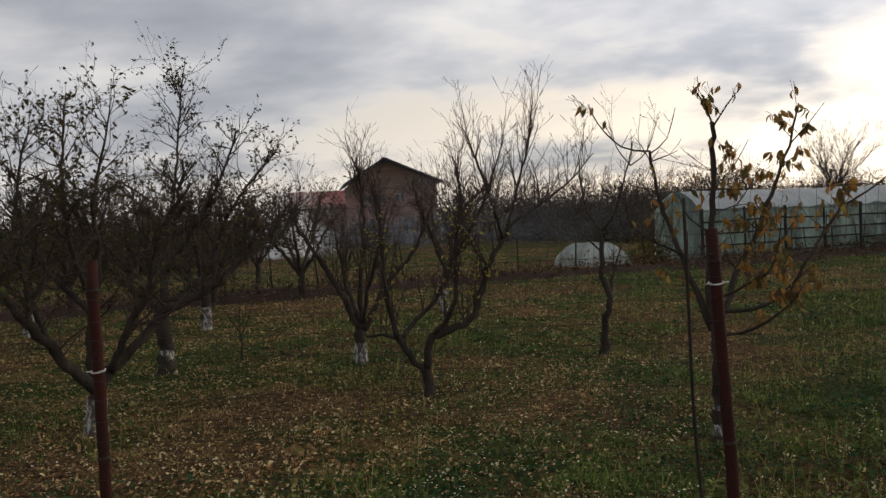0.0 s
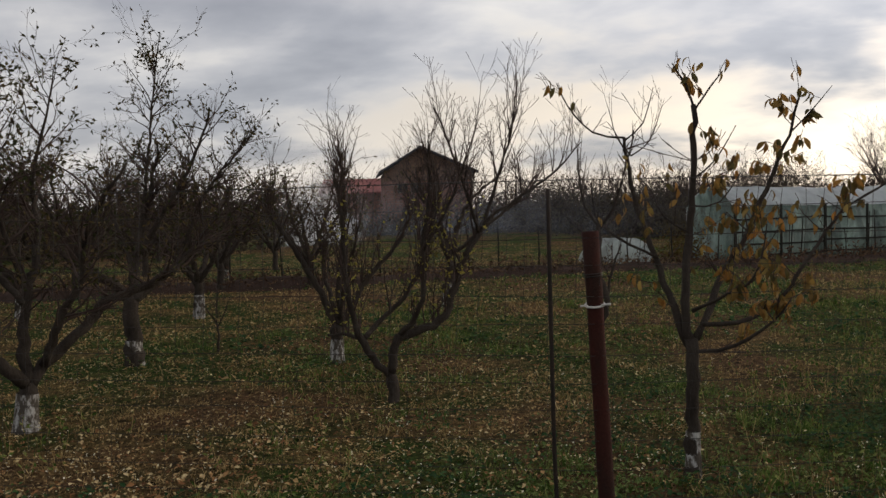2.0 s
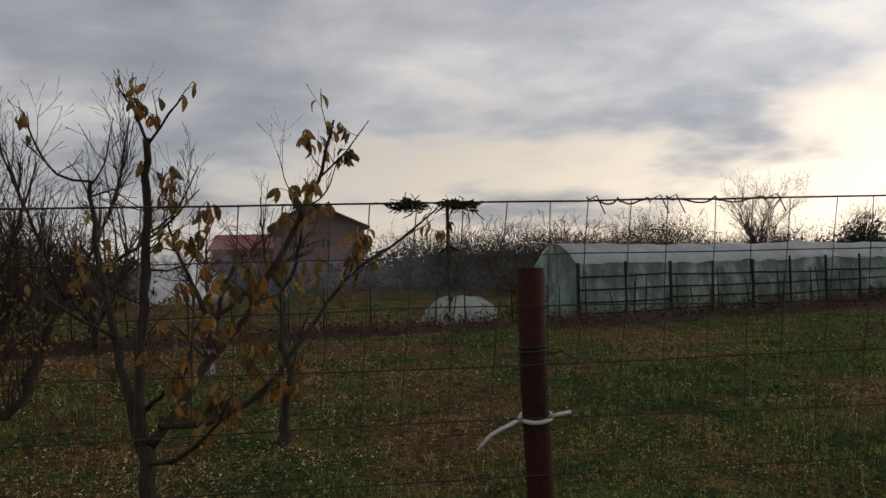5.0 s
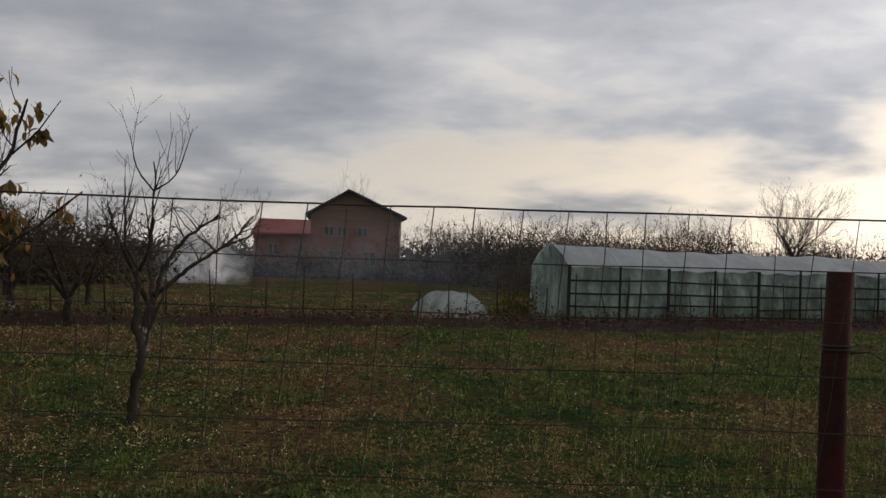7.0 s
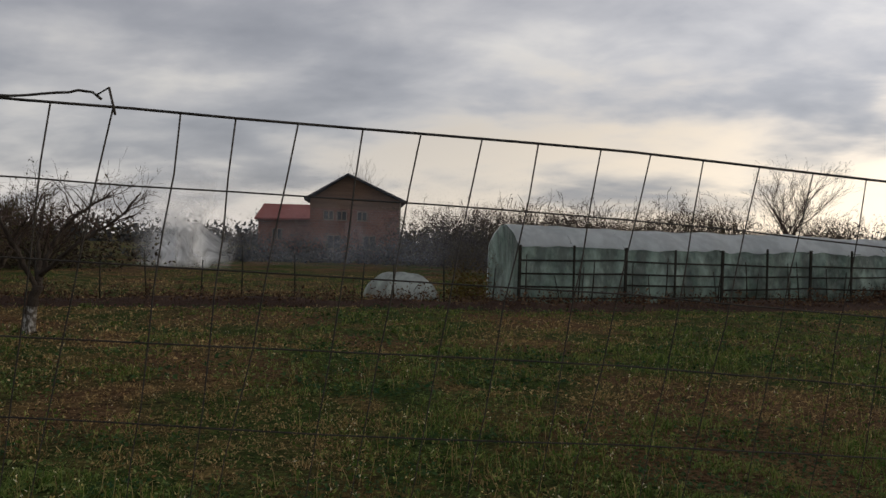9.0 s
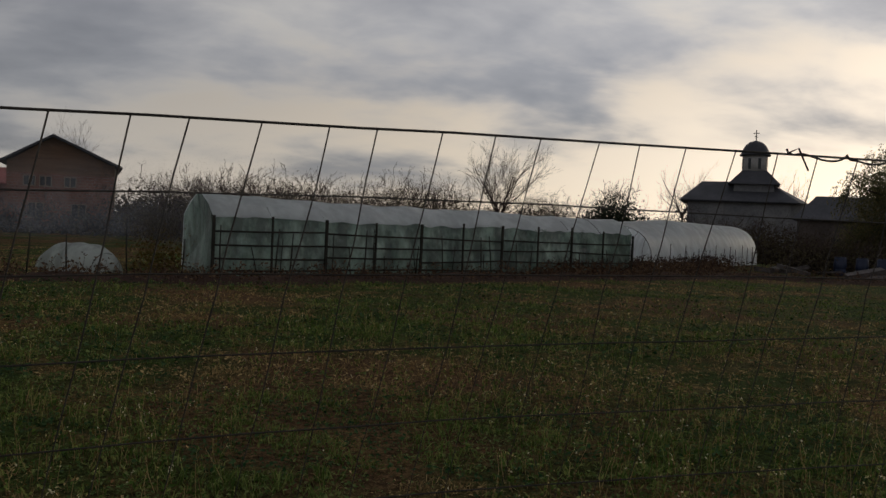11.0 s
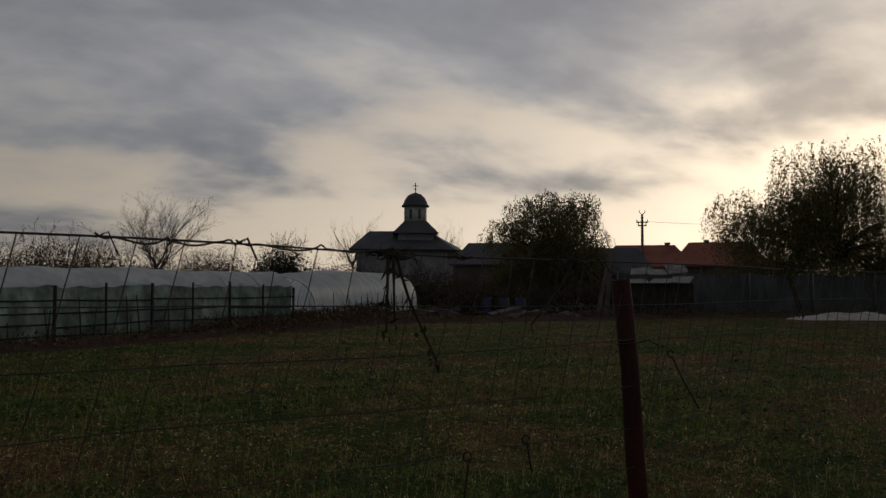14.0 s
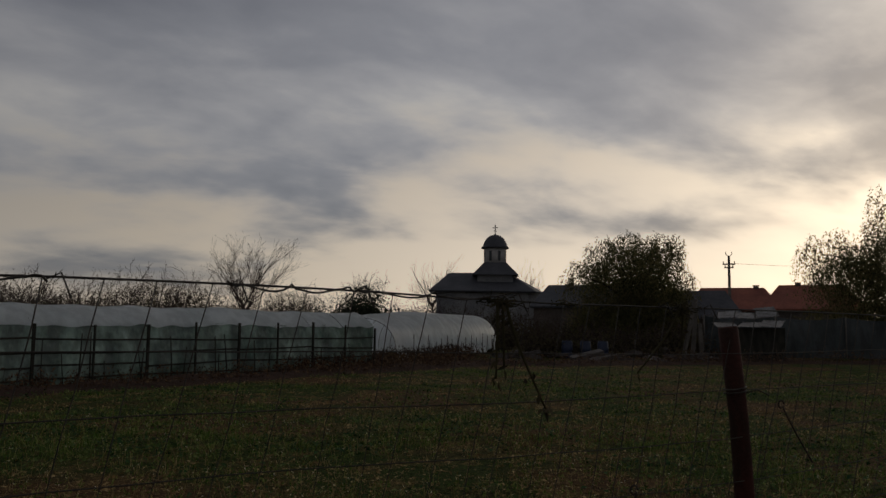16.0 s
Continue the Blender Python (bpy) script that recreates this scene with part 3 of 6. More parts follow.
def build_rag():
    """A crumpled scrap of black film caught on the mesh, wide at the top and torn to a tail."""
    o = on_fence(fence_s(2.965))
    ob = thing("plastic_rag", "crumpled scrap of black plastic film caught on the fence wires", "rag", pose(o[0], o[1] - 0.03, 1.60, 0, 12, 0))
    g, v = Geo(), []
    n, m = 10, 12
    for j in range(m + 1):
        t = j / m
        half = 0.026 * (1 - t) ** 0.7 + 0.007 + (0.014 if 0.2 < t < 0.4 else 0.0)
        for i in range(n + 1):
            u = i / n * 2 - 1
            v.append((u * half + 0.012 * t + 0.004 * noise.noise(Vector((u * 2, t * 5, 1))), 0.012 * noise.noise(Vector((u * 3, t * 4, 8))), -0.088 * t + 0.010 * u + 0.007 * noise.noise(Vector((u * 4, t * 3, 4)))))
    g.add(v, [(j * (n + 1) + i, j * (n + 1) + i + 1, (j + 1) * (n + 1) + i + 1, (j + 1) * (n + 1) + i) for j in range(m) for i in range(n)])
    part("scrap", g.mesh("scrap", M_netting, True), ob)


build_rag()


def build_hook(x, z, length, drift, label):
    o = on_fence(fence_s(x))
    ob = thing("wire_hook", label, "wire", pose(o[0], o[1] - 0.03, z), "wire hooks")
    g = Geo()
    a = np.linspace(0, 2 * math.pi * 0.9, 10)
    g.tube(np.c_[0.006 * np.cos(a), -0.002 + 0 * a, 0.006 * np.sin(a)], 0.0016, 5)
    g.tube(spline([(0.004, 0, -0.004), (drift * 0.4, -0.003, -length * 0.45), (drift, 0, -length)], 0.01), 0.0016, 5)
    part("strand", g.mesh("strand", M_rod, True), ob)


build_hook(10.29, 1.475, 0.10, 0.065, "bent dark wire hook hanging on the mesh")
build_hook(9.83, 1.36, 0.12, -0.012, "short dark wire dangling from the mesh")
build_hook(9.94, 1.37, 0.05, 0.012, "small dark wire end on the mesh")

# ---------------------------------------------------------------- trees of the orchard


def grow(rng, wood, ends, p, d, length, r, level, up=0.25, wander=0.25, kids=4, spread=0.8, tip=0.25, least=0.0019):
    """A shoot with side shoots; ends collects (place, direction) for leaves."""
    n = max(3, min(9, int(length / 0.09)))
    pts = [np.asarray(p, float)]
    d = d / np.linalg.norm(d)
    for _ in range(n):
        d = d + rng.normal(size=3) * wander * 0.35 + (0, 0, up * 0.35)
        d /= np.linalg.norm(d)
        pts.append(pts[-1] + d * length / n)
    pts = np.array(pts)
    wood.tube(pts, np.linspace(r, max(r * tip, least), n + 1), 6 if r > 0.015 else 4 if r > 0.005 else 3, False)
    for k in range(1, n + 1):
        ends.append((pts[k], (pts[k] - pts[k - 1]) / (length / n)))
    if level > 0:
        for k in range(kids):
            j = rng.integers(1, n) if k else n - 1
            side = np.cross(pts[j] - pts[j - 1], rng.normal(size=3))
            side /= np.linalg.norm(side) + 1e-9
            way = (pts[j] - pts[j - 1]) / (length / n) + side * spread * rng.uniform(0.6, 1.3)
            grow(rng, wood, ends, pts[j], way, length * rng.uniform(0.35, 0.7), r * (1 - 0.6 * j / n) * rng.uniform(0.45, 0.65), level - 1, up, wander, max(2, kids - 1), spread, tip, least)
    return pts


def orchard_tree(name, label, at, turn, trunk, limbs, shoots, seed, lime=0.0, bark=None, twig=None, leaves=0, leaf_mat=None, leaf_size=0.05, leaf_high=0.0, leaf_low=9.0, group="orchard trees"):
    """trunk and limbs: ((control points), start radius, end radius). shoots: dict for the young wood.
    Local x runs across the tree, y into depth, z up."""
    rng = np.random.default_rng(seed)
    bark, twig = bark or M_bark, twig or M_twig
    tree = thing(name, label, "tree", pose(at[0], at[1], ground_height(*at) - 0.02, 0, 0, turn), group)
    wood, young, ends = Geo(), Geo(), []
    all_limbs = [trunk, *limbs]
    for num, (ctrl, r0, r1) in enumerate(all_limbs):
        pts = spline(ctrl, 0.07)
        pts = pts + np.array([0.012 * rng.normal(size=3) for _ in pts]) * min(1, r0 * 18)
        rad = np.linspace(1, 0, len(pts)) ** 0.8 * (r0 - r1) + r1
        if num == 0:
            rad = rad * (1 + 0.45 * np.exp(-np.linspace(0, 1, len(pts)) * 7))
        wood.tube(pts, rad * (1 + 0.07 * rng.normal(size=len(pts))), 10 if r0 > 0.03 else 7, True)
        if num == 0 or not shoots:
            continue
        total = len(pts)
        count = max(1, int(shoots["per_m"] * total * 0.07))
        for _ in range(count):
            j = int(rng.uniform(shoots.get("from", 0.25), 1.0) * (total - 1))
            j = max(1, j)
            out = rng.normal(size=3) * (1, 1, 0.35)
            way = out / np.linalg.norm(out) * shoots["spread"] + np.array([0, 0, shoots["up"]]) + (pts[j] - pts[j - 1]) * 4
            grow(rng, young, ends, pts[j], way, shoots["length"] * rng.uniform(0.45, 1.15), min(rad[j] * 0.6, shoots["r"] * rng.uniform(0.7, 1.3)), shoots["level"], shoots.get("lift", 0.25), shoots.get("wander", 0.3), shoots.get("kids", 3), 0.8)
    part("trunk", wood.mesh("trunk", bark, True), tree, "gnarled dark trunk and limbs")
    if young.v:
        tagged(part("twig_wood", young.mesh("twig_wood", twig), tree, "dense bare twigs"), kind="stuff")
    if lime:
        pts = spline(trunk[0], 0.07)
        pts = pts[pts[:, 2] < lime]
        if len(pts) > 1:
            w = Geo()
            rad = (np.linspace(1, 0.86, len(pts)) * trunk[1] * (1 + 0.45 * np.exp(-np.linspace(0, 0.5, len(pts)) * 7))) * 1.0 + 0.005
            w.tube(pts, rad, 14, False)
            part("whitewash", w.mesh("whitewash", M_lime, True), tree, "flaking white lime wash on the trunk foot")
    if leaves and ends:
        lv = Geo()
        pick = [e for e in ends if leaf_high < e[0][2] < leaf_low] or ends
        for _ in range(leaves):
            p, d = pick[rng.integers(len(pick))]
            lv.leaf(p + rng.normal(size=3) * 0.012, d * 0.4 + rng.normal(size=3) * 0.8 + (0, 0, -0.3), leaf_size * rng.uniform(0.6, 1.2), leaf_size * rng.uniform(0.35, 0.55), rng)
        tagged(part("foliage", lv.mesh("foliage", leaf_mat), tree, "sparse remaining autumn leaves"), kind="stuff")
    return tree, ends


APPLE = dict(per_m=16, spread=0.95, up=0.6, length=0.52, r=0.011, level=2, kids=3, lift=0.12, wander=0.45)
PLUM = dict(per_m=8, spread=0.55, up=1.1, length=0.46, r=0.009, level=2, kids=3, lift=0.22, wander=0.22)

# the nearest old apple tree beside the fence
orchard_tree("apple_tree", "old open-crowned apple tree with lime-washed foot and few dark leaves", (-3.0, 6.36), 39.8,
             (((0, 0, -0.1), (0.02, 0, 0.2), (0.04, 0, 0.40)), 0.085, 0.065),
             [(((0.04, 0, 0.36), (-0.11, -0.1, 0.52), (-0.30, -0.25, 0.80), (-0.62, -0.5, 1.25), (-0.85, -0.6, 1.75)), 0.05, 0.012),
              (((0.06, 0, 0.36), (0.15, 0.05, 0.50), (0.48, 0.12, 0.80), (0.62, 0.15, 0.96), (1.0, 0.2, 1.10), (1.34, 0.3, 1.36), (1.6, 0.35, 1.75)), 0.05, 0.012),
              (((0.03, 0, 0.36), (0.02, 0.1, 0.68), (0.05, 0.2, 1.05), (0.13, 0.35, 1.5), (0.10, 0.4, 2.0)), 0.048, 0.012),
              (((0.15, 0, 0.51), (0.28, -0.2, 0.88), (0.42, -0.35, 1.15), (0.50, -0.5, 1.6), (0.75, -0.6, 2.0)), 0.035, 0.010),
              (((0.03, 0, 1.0), (-0.3, 0.2, 1.4), (-0.5, 0.3, 1.95)), 0.028, 0.009),
              (((-0.30, -0.25, 0.80), (-0.48, -0.2, 1.5), (-0.45, -0.2, 2.1), (-0.34, -0.2, 2.5)), 0.024, 0.005),
              (((0.05, 0.2, 1.05), (-0.1, 0.1, 1.6), (-0.12, 0.1, 2.2), (-0.06, 0.1, 2.8)), 0.022, 0.005),
              (((0.10, 0.35, 1.8), (0.17, 0.3, 2.2), (0.25, 0.3, 2.5), (0.30, 0.3, 2.8)), 0.016, 0.004)],
             APPLE, 11, 0.33, leaves=2200, leaf_mat=M_leaf, leaf_size=0.055, leaf_high=1.1)
orchard_tree("apple_tree", "tall apple tree with white-limed trunk and twiggy leaning crown", (-3.8, 8.82), 31.2,
             (((0, 0, -0.1), (-0.01, 0, 0.3), (-0.03, 0, 0.78)), 0.095, 0.075),
             [(((-0.04, 0, 0.74), (-0.35, -0.15, 1.07), (-0.62, -0.2, 1.46), (-0.85, -0.3, 1.95)), 0.055, 0.012),
              (((-0.01, 0, 0.72), (0.38, 0.1, 1.02), (0.83, 0.15, 1.32), (1.23, 0.2, 1.52), (1.55, 0.3, 1.95)), 0.058, 0.012),
              (((-0.02, 0, 0.76), (0.09, 0.15, 1.36), (0.22, 0.25, 2.0), (0.30, 0.3, 2.45)), 0.05, 0.010),
              (((0.05, 0.1, 1.2), (0.45, -0.2, 1.8), (0.72, -0.35, 2.3), (0.86, -0.4, 2.75)), 0.035, 0.007),
              (((0.5, 0.1, 1.1), (0.75, -0.1, 1.8), (1.05, -0.2, 2.2), (1.35, -0.2, 2.55)), 0.026, 0.006),
              (((0.07, 0.15, 1.3), (0.2, 0.1, 2.2), (0.28, 0.05, 2.9), (0.38, 0, 3.6)), 0.022, 0.004),
              (((0.0, 0.1, 1.1), (-0.2, 0.5, 1.6), (-0.3, 0.8, 2.2)), 0.03, 0.008)],
             dict(APPLE, per_m=17, length=0.5), 12, 0.36, leaves=1900, leaf_mat=M_leaf, leaf_size=0.055, leaf_high=1.4)
orchard_tree("plum_tree", "forked old plum tree with upright bare shoots and yellow leaves", (-0.52, 7.74), 13.5,
             (((0, 0, -0.1), (0.0, 0, 0.1), (-0.01, 0, 0.27)), 0.055, 0.045),
             [(((-0.02, 0, 0.22), (-0.22, -0.1, 0.54), (-0.31, -0.15, 0.85), (-0.34, -0.2, 1.07), (-0.36, -0.2, 1.6), (-0.42, -0.2, 2.0)), 0.034, 0.007),
              (((-0.21, -0.1, 0.57), (-0.11, 0.05, 0.69), (0.14, 0.15, 0.94), (0.33, 0.2, 1.34), (0.40, 0.25, 1.8)), 0.026, 0.006),
              (((-0.20, -0.1, 0.56), (-0.35, 0.0, 0.60), (-0.55, 0.1, 0.58)), 0.02, 0.012),
              (((0.0, 0, 0.26), (0.07, 0, 0.56), (0.41, 0.08, 0.68), (0.51, 0.1, 0.89), (0.61, 0.1, 1.17), (0.76, 0.12, 1.44)), 0.042, 0.022),
              (((0.76, 0.12, 1.42), (0.87, 0.15, 1.58), (1.09, 0.2, 1.71), (1.45, 0.2, 1.97), (1.65, 0.2, 2.2)), 0.018, 0.004),
              (((0.09, 0, 0.57), (0.28, -0.15, 0.90), (0.30, -0.2, 1.32), (0.36, -0.2, 1.81), (0.35, -0.2, 2.2)), 0.028, 0.006),
              (((0.76, 0.12, 1.42), (0.70, 0, 1.65), (0.48, -0.1, 2.29), (0.40, -0.1, 2.5)), 0.016, 0.004),
              (((0.80, 0.12, 1.50), (0.95, 0.3, 1.95), (1.05, 0.35, 2.27), (1.13, 0.35, 2.75)), 0.016, 0.004),
              (((0.30, -0.2, 1.30), (0.55, -0.3, 1.75), (0.75, -0.35, 2.3)), 0.014, 0.004),
              (((0.61, 0.1, 1.17), (0.35, 0.3, 1.6), (0.10, 0.4, 2.0)), 0.014, 0.004)],
             dict(PLUM, per_m=17, length=0.46), 13, 0.0, leaves=420, leaf_mat=M_plumleaf, leaf_size=0.05, leaf_high=0.7, leaf_low=1.75)
orchard_tree("plum_tree", "vase-shaped plum tree with flaking white trunk and dense brown twigs", (-1.67, 9.33), 18.1,
             (((0, 0, -0.1), (0.0, 0, 0.2), (0.02, 0, 0.42)), 0.075, 0.06),
             [(((0.01, 0, 0.38), (-0.07, 0, 0.56), (-0.20, -0.05, 0.87), (-0.48, -0.1, 1.37), (-0.70, -0.15, 1.75)), 0.04, 0.012),
              (((0.03, 0, 0.38), (0.03, 0.1, 0.78), (0.08, 0.15, 1.38), (0.10, 0.2, 1.97), (0.05, 0.2, 2.4)), 0.036, 0.007),
              (((0.05, 0, 0.42), (0.32, 0.1, 0.89), (0.59, 0.15, 1.18), (0.78, 0.2, 1.48), (0.9, 0.2, 1.8)), 0.038, 0.008),
              (((0.0, 0, 0.5), (-0.15, 0.35, 1.0), (-0.25, 0.5, 1.6)), 0.03, 0.007),
              (((0.03, 0, 0.5), (0.15, -0.3, 1.0), (0.30, -0.45, 1.5)), 0.03, 0.007)],
             dict(PLUM, per_m=15, length=0.62), 14, 0.34, leaves=800, leaf_mat=M_leaf, leaf_size=0.045, leaf_high=0.9, leaf_low=2.3)

# the young cherry in front
cherry, cherry_ends = orchard_tree("cherry_tree", "young cherry tree with lime-washed stem and hanging orange leaves", (1.85, 6.15), -6.4,
             (((0, 0, -0.1), (0.0, 0, 0.3), (-0.01, 0, 0.84)), 0.042, 0.036),
             [(((-0.01, 0, 0.80), (-0.04, 0, 1.06), (-0.01, 0, 1.5), (0.01, 0, 1.86), (0.02, 0, 2.17)), 0.027, 0.014),
              (((0.02, 0, 2.15), (-0.03, -0.02, 2.29), (-0.10, -0.05, 2.41)), 0.007, 0.003),
              (((0.02, 0, 2.15), (0.11, 0.03, 2.28), (0.17, 0.05, 2.36)), 0.007, 0.003),
              (((-0.03, 0, 0.80), (-0.16, 0.05, 1.17), (-0.34, 0.12, 1.66), (-0.40, 0.15, 2.02)), 0.024, 0.009),
              (((-0.40, 0.15, 2.02), (-0.59, 0.15, 2.06), (-0.75, 0.18, 2.24), (-0.82, 0.2, 2.38)), 0.007, 0.003),
              (((-0.40, 0.15, 2.0), (-0.28, 0.1, 2.1), (-0.22, 0.08, 2.3)), 0.005, 0.002),
              (((-0.19, 0.05, 1.30), (-0.42, 0, 1.42), (-0.54, -0.05, 1.55), (-0.56, -0.05, 1.75)), 0.010, 0.003),
              (((0.02, 0, 0.84), (0.10, 0.15, 1.02), (0.14, 0.25, 1.17), (0.27, 0.4, 1.38), (0.42, 0.55, 1.75), (0.55, 0.65, 2.08), (0.60, 0.68, 2.32)), 0.024, 0.005),
              (((0.55, 0.65, 2.05), (0.66, 0.7, 2.17), (0.78, 0.72, 2.32)), 0.006, 0.002),
              (((0.0, 0, 0.76), (0.23, -0.1, 0.82), (0.43, -0.15, 0.97), (0.52, -0.18, 1.10)), 0.013, 0.004),
              (((0.05, 0, 0.92), (0.24, 0.05, 0.93), (0.45, 0.15, 1.03), (0.60, 0.25, 1.25), (0.80, 0.35, 1.55), (1.05, 0.4, 1.72), (1.2, 0.45, 1.85)), 0.015, 0.004),
              (((0.0, 0, 1.0), (0.18, -0.12, 1.10), (0.34, -0.2, 1.22), (0.40, -0.25, 1.5)), 0.012, 0.003),
              (((-0.02, 0, 1.45), (-0.15, -0.1, 1.55), (-0.22, -0.15, 1.75)), 0.006, 0.002),
              (((0.0, 0, 1.75), (0.12, 0.05, 1.85), (0.24, 0.05, 2.05)), 0.006, 0.002),
              (((0.0, 0, 1.6), (0.15, 0.1, 1.62), (0.30, 0.1, 1.85)), 0.006, 0.002)],
             dict(per_m=11, spread=0.9, up=0.4, length=0.22, r=0.0045, level=1, kids=2, lift=0.25, wander=0.35, **{"from": 0.2}), 21, 0.34, bark=M_bark, group="orchard trees")


def cherry_leaf_mesh():
    """A long drooping leaf, curled along the midrib."""
    v, f = [], []
    for k, (z, w) in enumerate(((0, 0.003), (-0.02, 0.016), (-0.045, 0.021), (-0.07, 0.016), (-0.095, 0.002))):
        bend = 0.012 * math.sin(k * 0.9)
        v += [(-w, bend + w * 0.45, z), (0, bend, z), (w, bend + w * 0.45, z)]
    for k in range(4):
        a = k * 3
        f += [(a, a + 1, a + 4, a + 3), (a + 1, a + 2, a + 5, a + 4)]
    return mesh_of("leaf", v, f, M_cherry, True)


def hang_cherry_leaves():
    rng = np.random.default_rng(8)
    me = cherry_leaf_mesh()
    # clusters: on the leaders' tips and thickly among the lower inner wood
    spots = [((-0.80, 0.2, 2.33), 2), ((-0.10, -0.05, 2.36), 2), ((0.17, 0.05, 2.34), 5), ((0.04, 0.02, 2.15), 4), ((0.24, 0.05, 1.98), 4), ((-0.22, -0.15, 1.72), 5), ((-0.3, 0.1, 1.8), 3),
             ((0.60, 0.68, 2.25), 6), ((0.5, 0.62, 2.0), 9), ((0.72, 0.72, 2.2), 6), ((0.45, 0.55, 1.8), 9), ((1.15, 0.45, 1.8), 5), ((0.98, 0.4, 1.65), 3),
             ((0.38, 0.45, 1.55), 10), ((0.30, 0.3, 1.4), 10), ((0.45, 0.15, 1.15), 12), ((0.34, -0.15, 1.25), 12), ((0.55, 0.2, 1.2), 8), ((0.45, -0.1, 1.0), 10), ((0.24, -0.05, 1.0), 6), ((-0.45, 0, 1.4), 4), ((0.2, 0.1, 1.6), 6), ((-0.15, 0, 1.2), 4)]
    pts = np.array([p for p, _ in cherry_ends])
    low = pts[(pts[:, 0] > 0.05) & (pts[:, 2] > 0.85) & (pts[:, 2] < 2.1)]
    for _ in range(210):
        p = low[rng.integers(len(low))]
        s = rng.uniform(0.5, 0.9)
        part("leaf", me, cherry, "", pose(p[0], p[1], p[2], rng.normal() * 18, rng.normal() * 18, rng.uniform(0, 360)) @ Matrix.Diagonal((s, s, s, 1)))
    for (spot, count) in spots:
        near = pts[np.argsort(np.linalg.norm(pts - np.array(spot), axis=1))[: count * 5 + 10]]
        for _ in range(int(count * 3.0)):
            p = near[rng.integers(len(near))]
            s = rng.uniform(0.5, 0.85)
            m = pose(p[0], p[1], p[2], rng.normal() * 22, rng.normal() * 22, rng.uniform(0, 360)) @ Matrix.Diagonal((s, s, s * rng.uniform(0.85, 1.15), 1))
            part("leaf", me, cherry, "", m)


hang_cherry_leaves()
orchard_tree("young_fruit_tree", "slender young fruit tree with thin bare shoots", (1.065, 9.9), 0.9,
             (((0, 0, -0.1), (-0.01, 0, 0.29), (0.07, 0, 0.68), (-0.01, 0, 0.94), (0.0, 0, 1.46)), 0.048, 0.024),
             [(((0.0, 0, 1.44), (-0.14, 0, 1.66), (-0.20, 0.05, 1.92), (-0.22, 0.05, 2.3)), 0.018, 0.004),
              (((0.0, 0, 1.44), (0.15, -0.1, 1.64), (0.32, -0.3, 2.17), (0.36, -0.4, 2.4)), 0.018, 0.005),
              (((0.34, -0.35, 2.15), (0.20, -0.4, 2.35), (0.12, -0.4, 2.65)), 0.008, 0.002),
              (((0.34, -0.35, 2.15), (0.52, -0.3, 2.3), (0.66, -0.3, 2.7)), 0.008, 0.002),
              (((0.07, 0, 0.66), (0.12, 0.05, 0.95), (0.22, 0.1, 1.25)), 0.02, 0.006),
              (((0.0, 0, 1.2), (-0.3, 0.15, 1.5), (-0.5, 0.2, 1.7)), 0.012, 0.003)],
             dict(PLUM, per_m=6, length=0.45, level=1), 15, 0.0)
orchard_tree("sapling", "knee-high bare seedling tree among fallen leaves", (-3.35, 9.75), 20,
             (((0, 0, -0.05), (0.01, 0, 0.2), (-0.01, 0, 0.38)), 0.016, 0.010),
             [(((0, 0, 0.3), (0.08, 0, 0.45), (0.16, 0.03, 0.68)), 0.009, 0.003), (((0, 0, 0.36), (-0.1, 0.02, 0.5), (-0.2, 0.02, 0.66)), 0.009, 0.003), (((0, 0, 0.36), (0.0, 0.05, 0.6), (0.02, 0.08, 0.8)), 0.008, 0.003)],
             dict(PLUM, per_m=9, length=0.18, r=0.005, level=1, kids=2), 18)
orchard_tree("apple_tree", "low spreading apple tree with bright white trunk band", (-1.73, 14.2), 39.4,
             (((0, 0, -0.1), (0.03, 0, 0.35), (0.10, 0, 0.75)), 0.085, 0.07),
             [(((0.10, 0, 0.7), (0.25, 0.1, 1.25), (0.55, 0.2, 1.75), (1.1, 0.2, 2.2)), 0.05, 0.01),
              (((0.10, 0, 0.7), (-0.15, -0.1, 1.2), (-0.45, -0.2, 1.8), (-0.6, -0.2, 2.3)), 0.045, 0.01),
              (((0.15, 0, 0.9), (0.6, -0.3, 1.35), (1.2, -0.4, 1.8), (1.5, -0.4, 2.2)), 0.04, 0.01),
              (((0.12, 0, 0.8), (0.1, 0.4, 1.4), (0.15, 0.6, 2.1)), 0.04, 0.01)],
             dict(APPLE, per_m=9, length=0.7), 16, 0.45, leaves=100, leaf_mat=M_leaf, leaf_size=0.05)


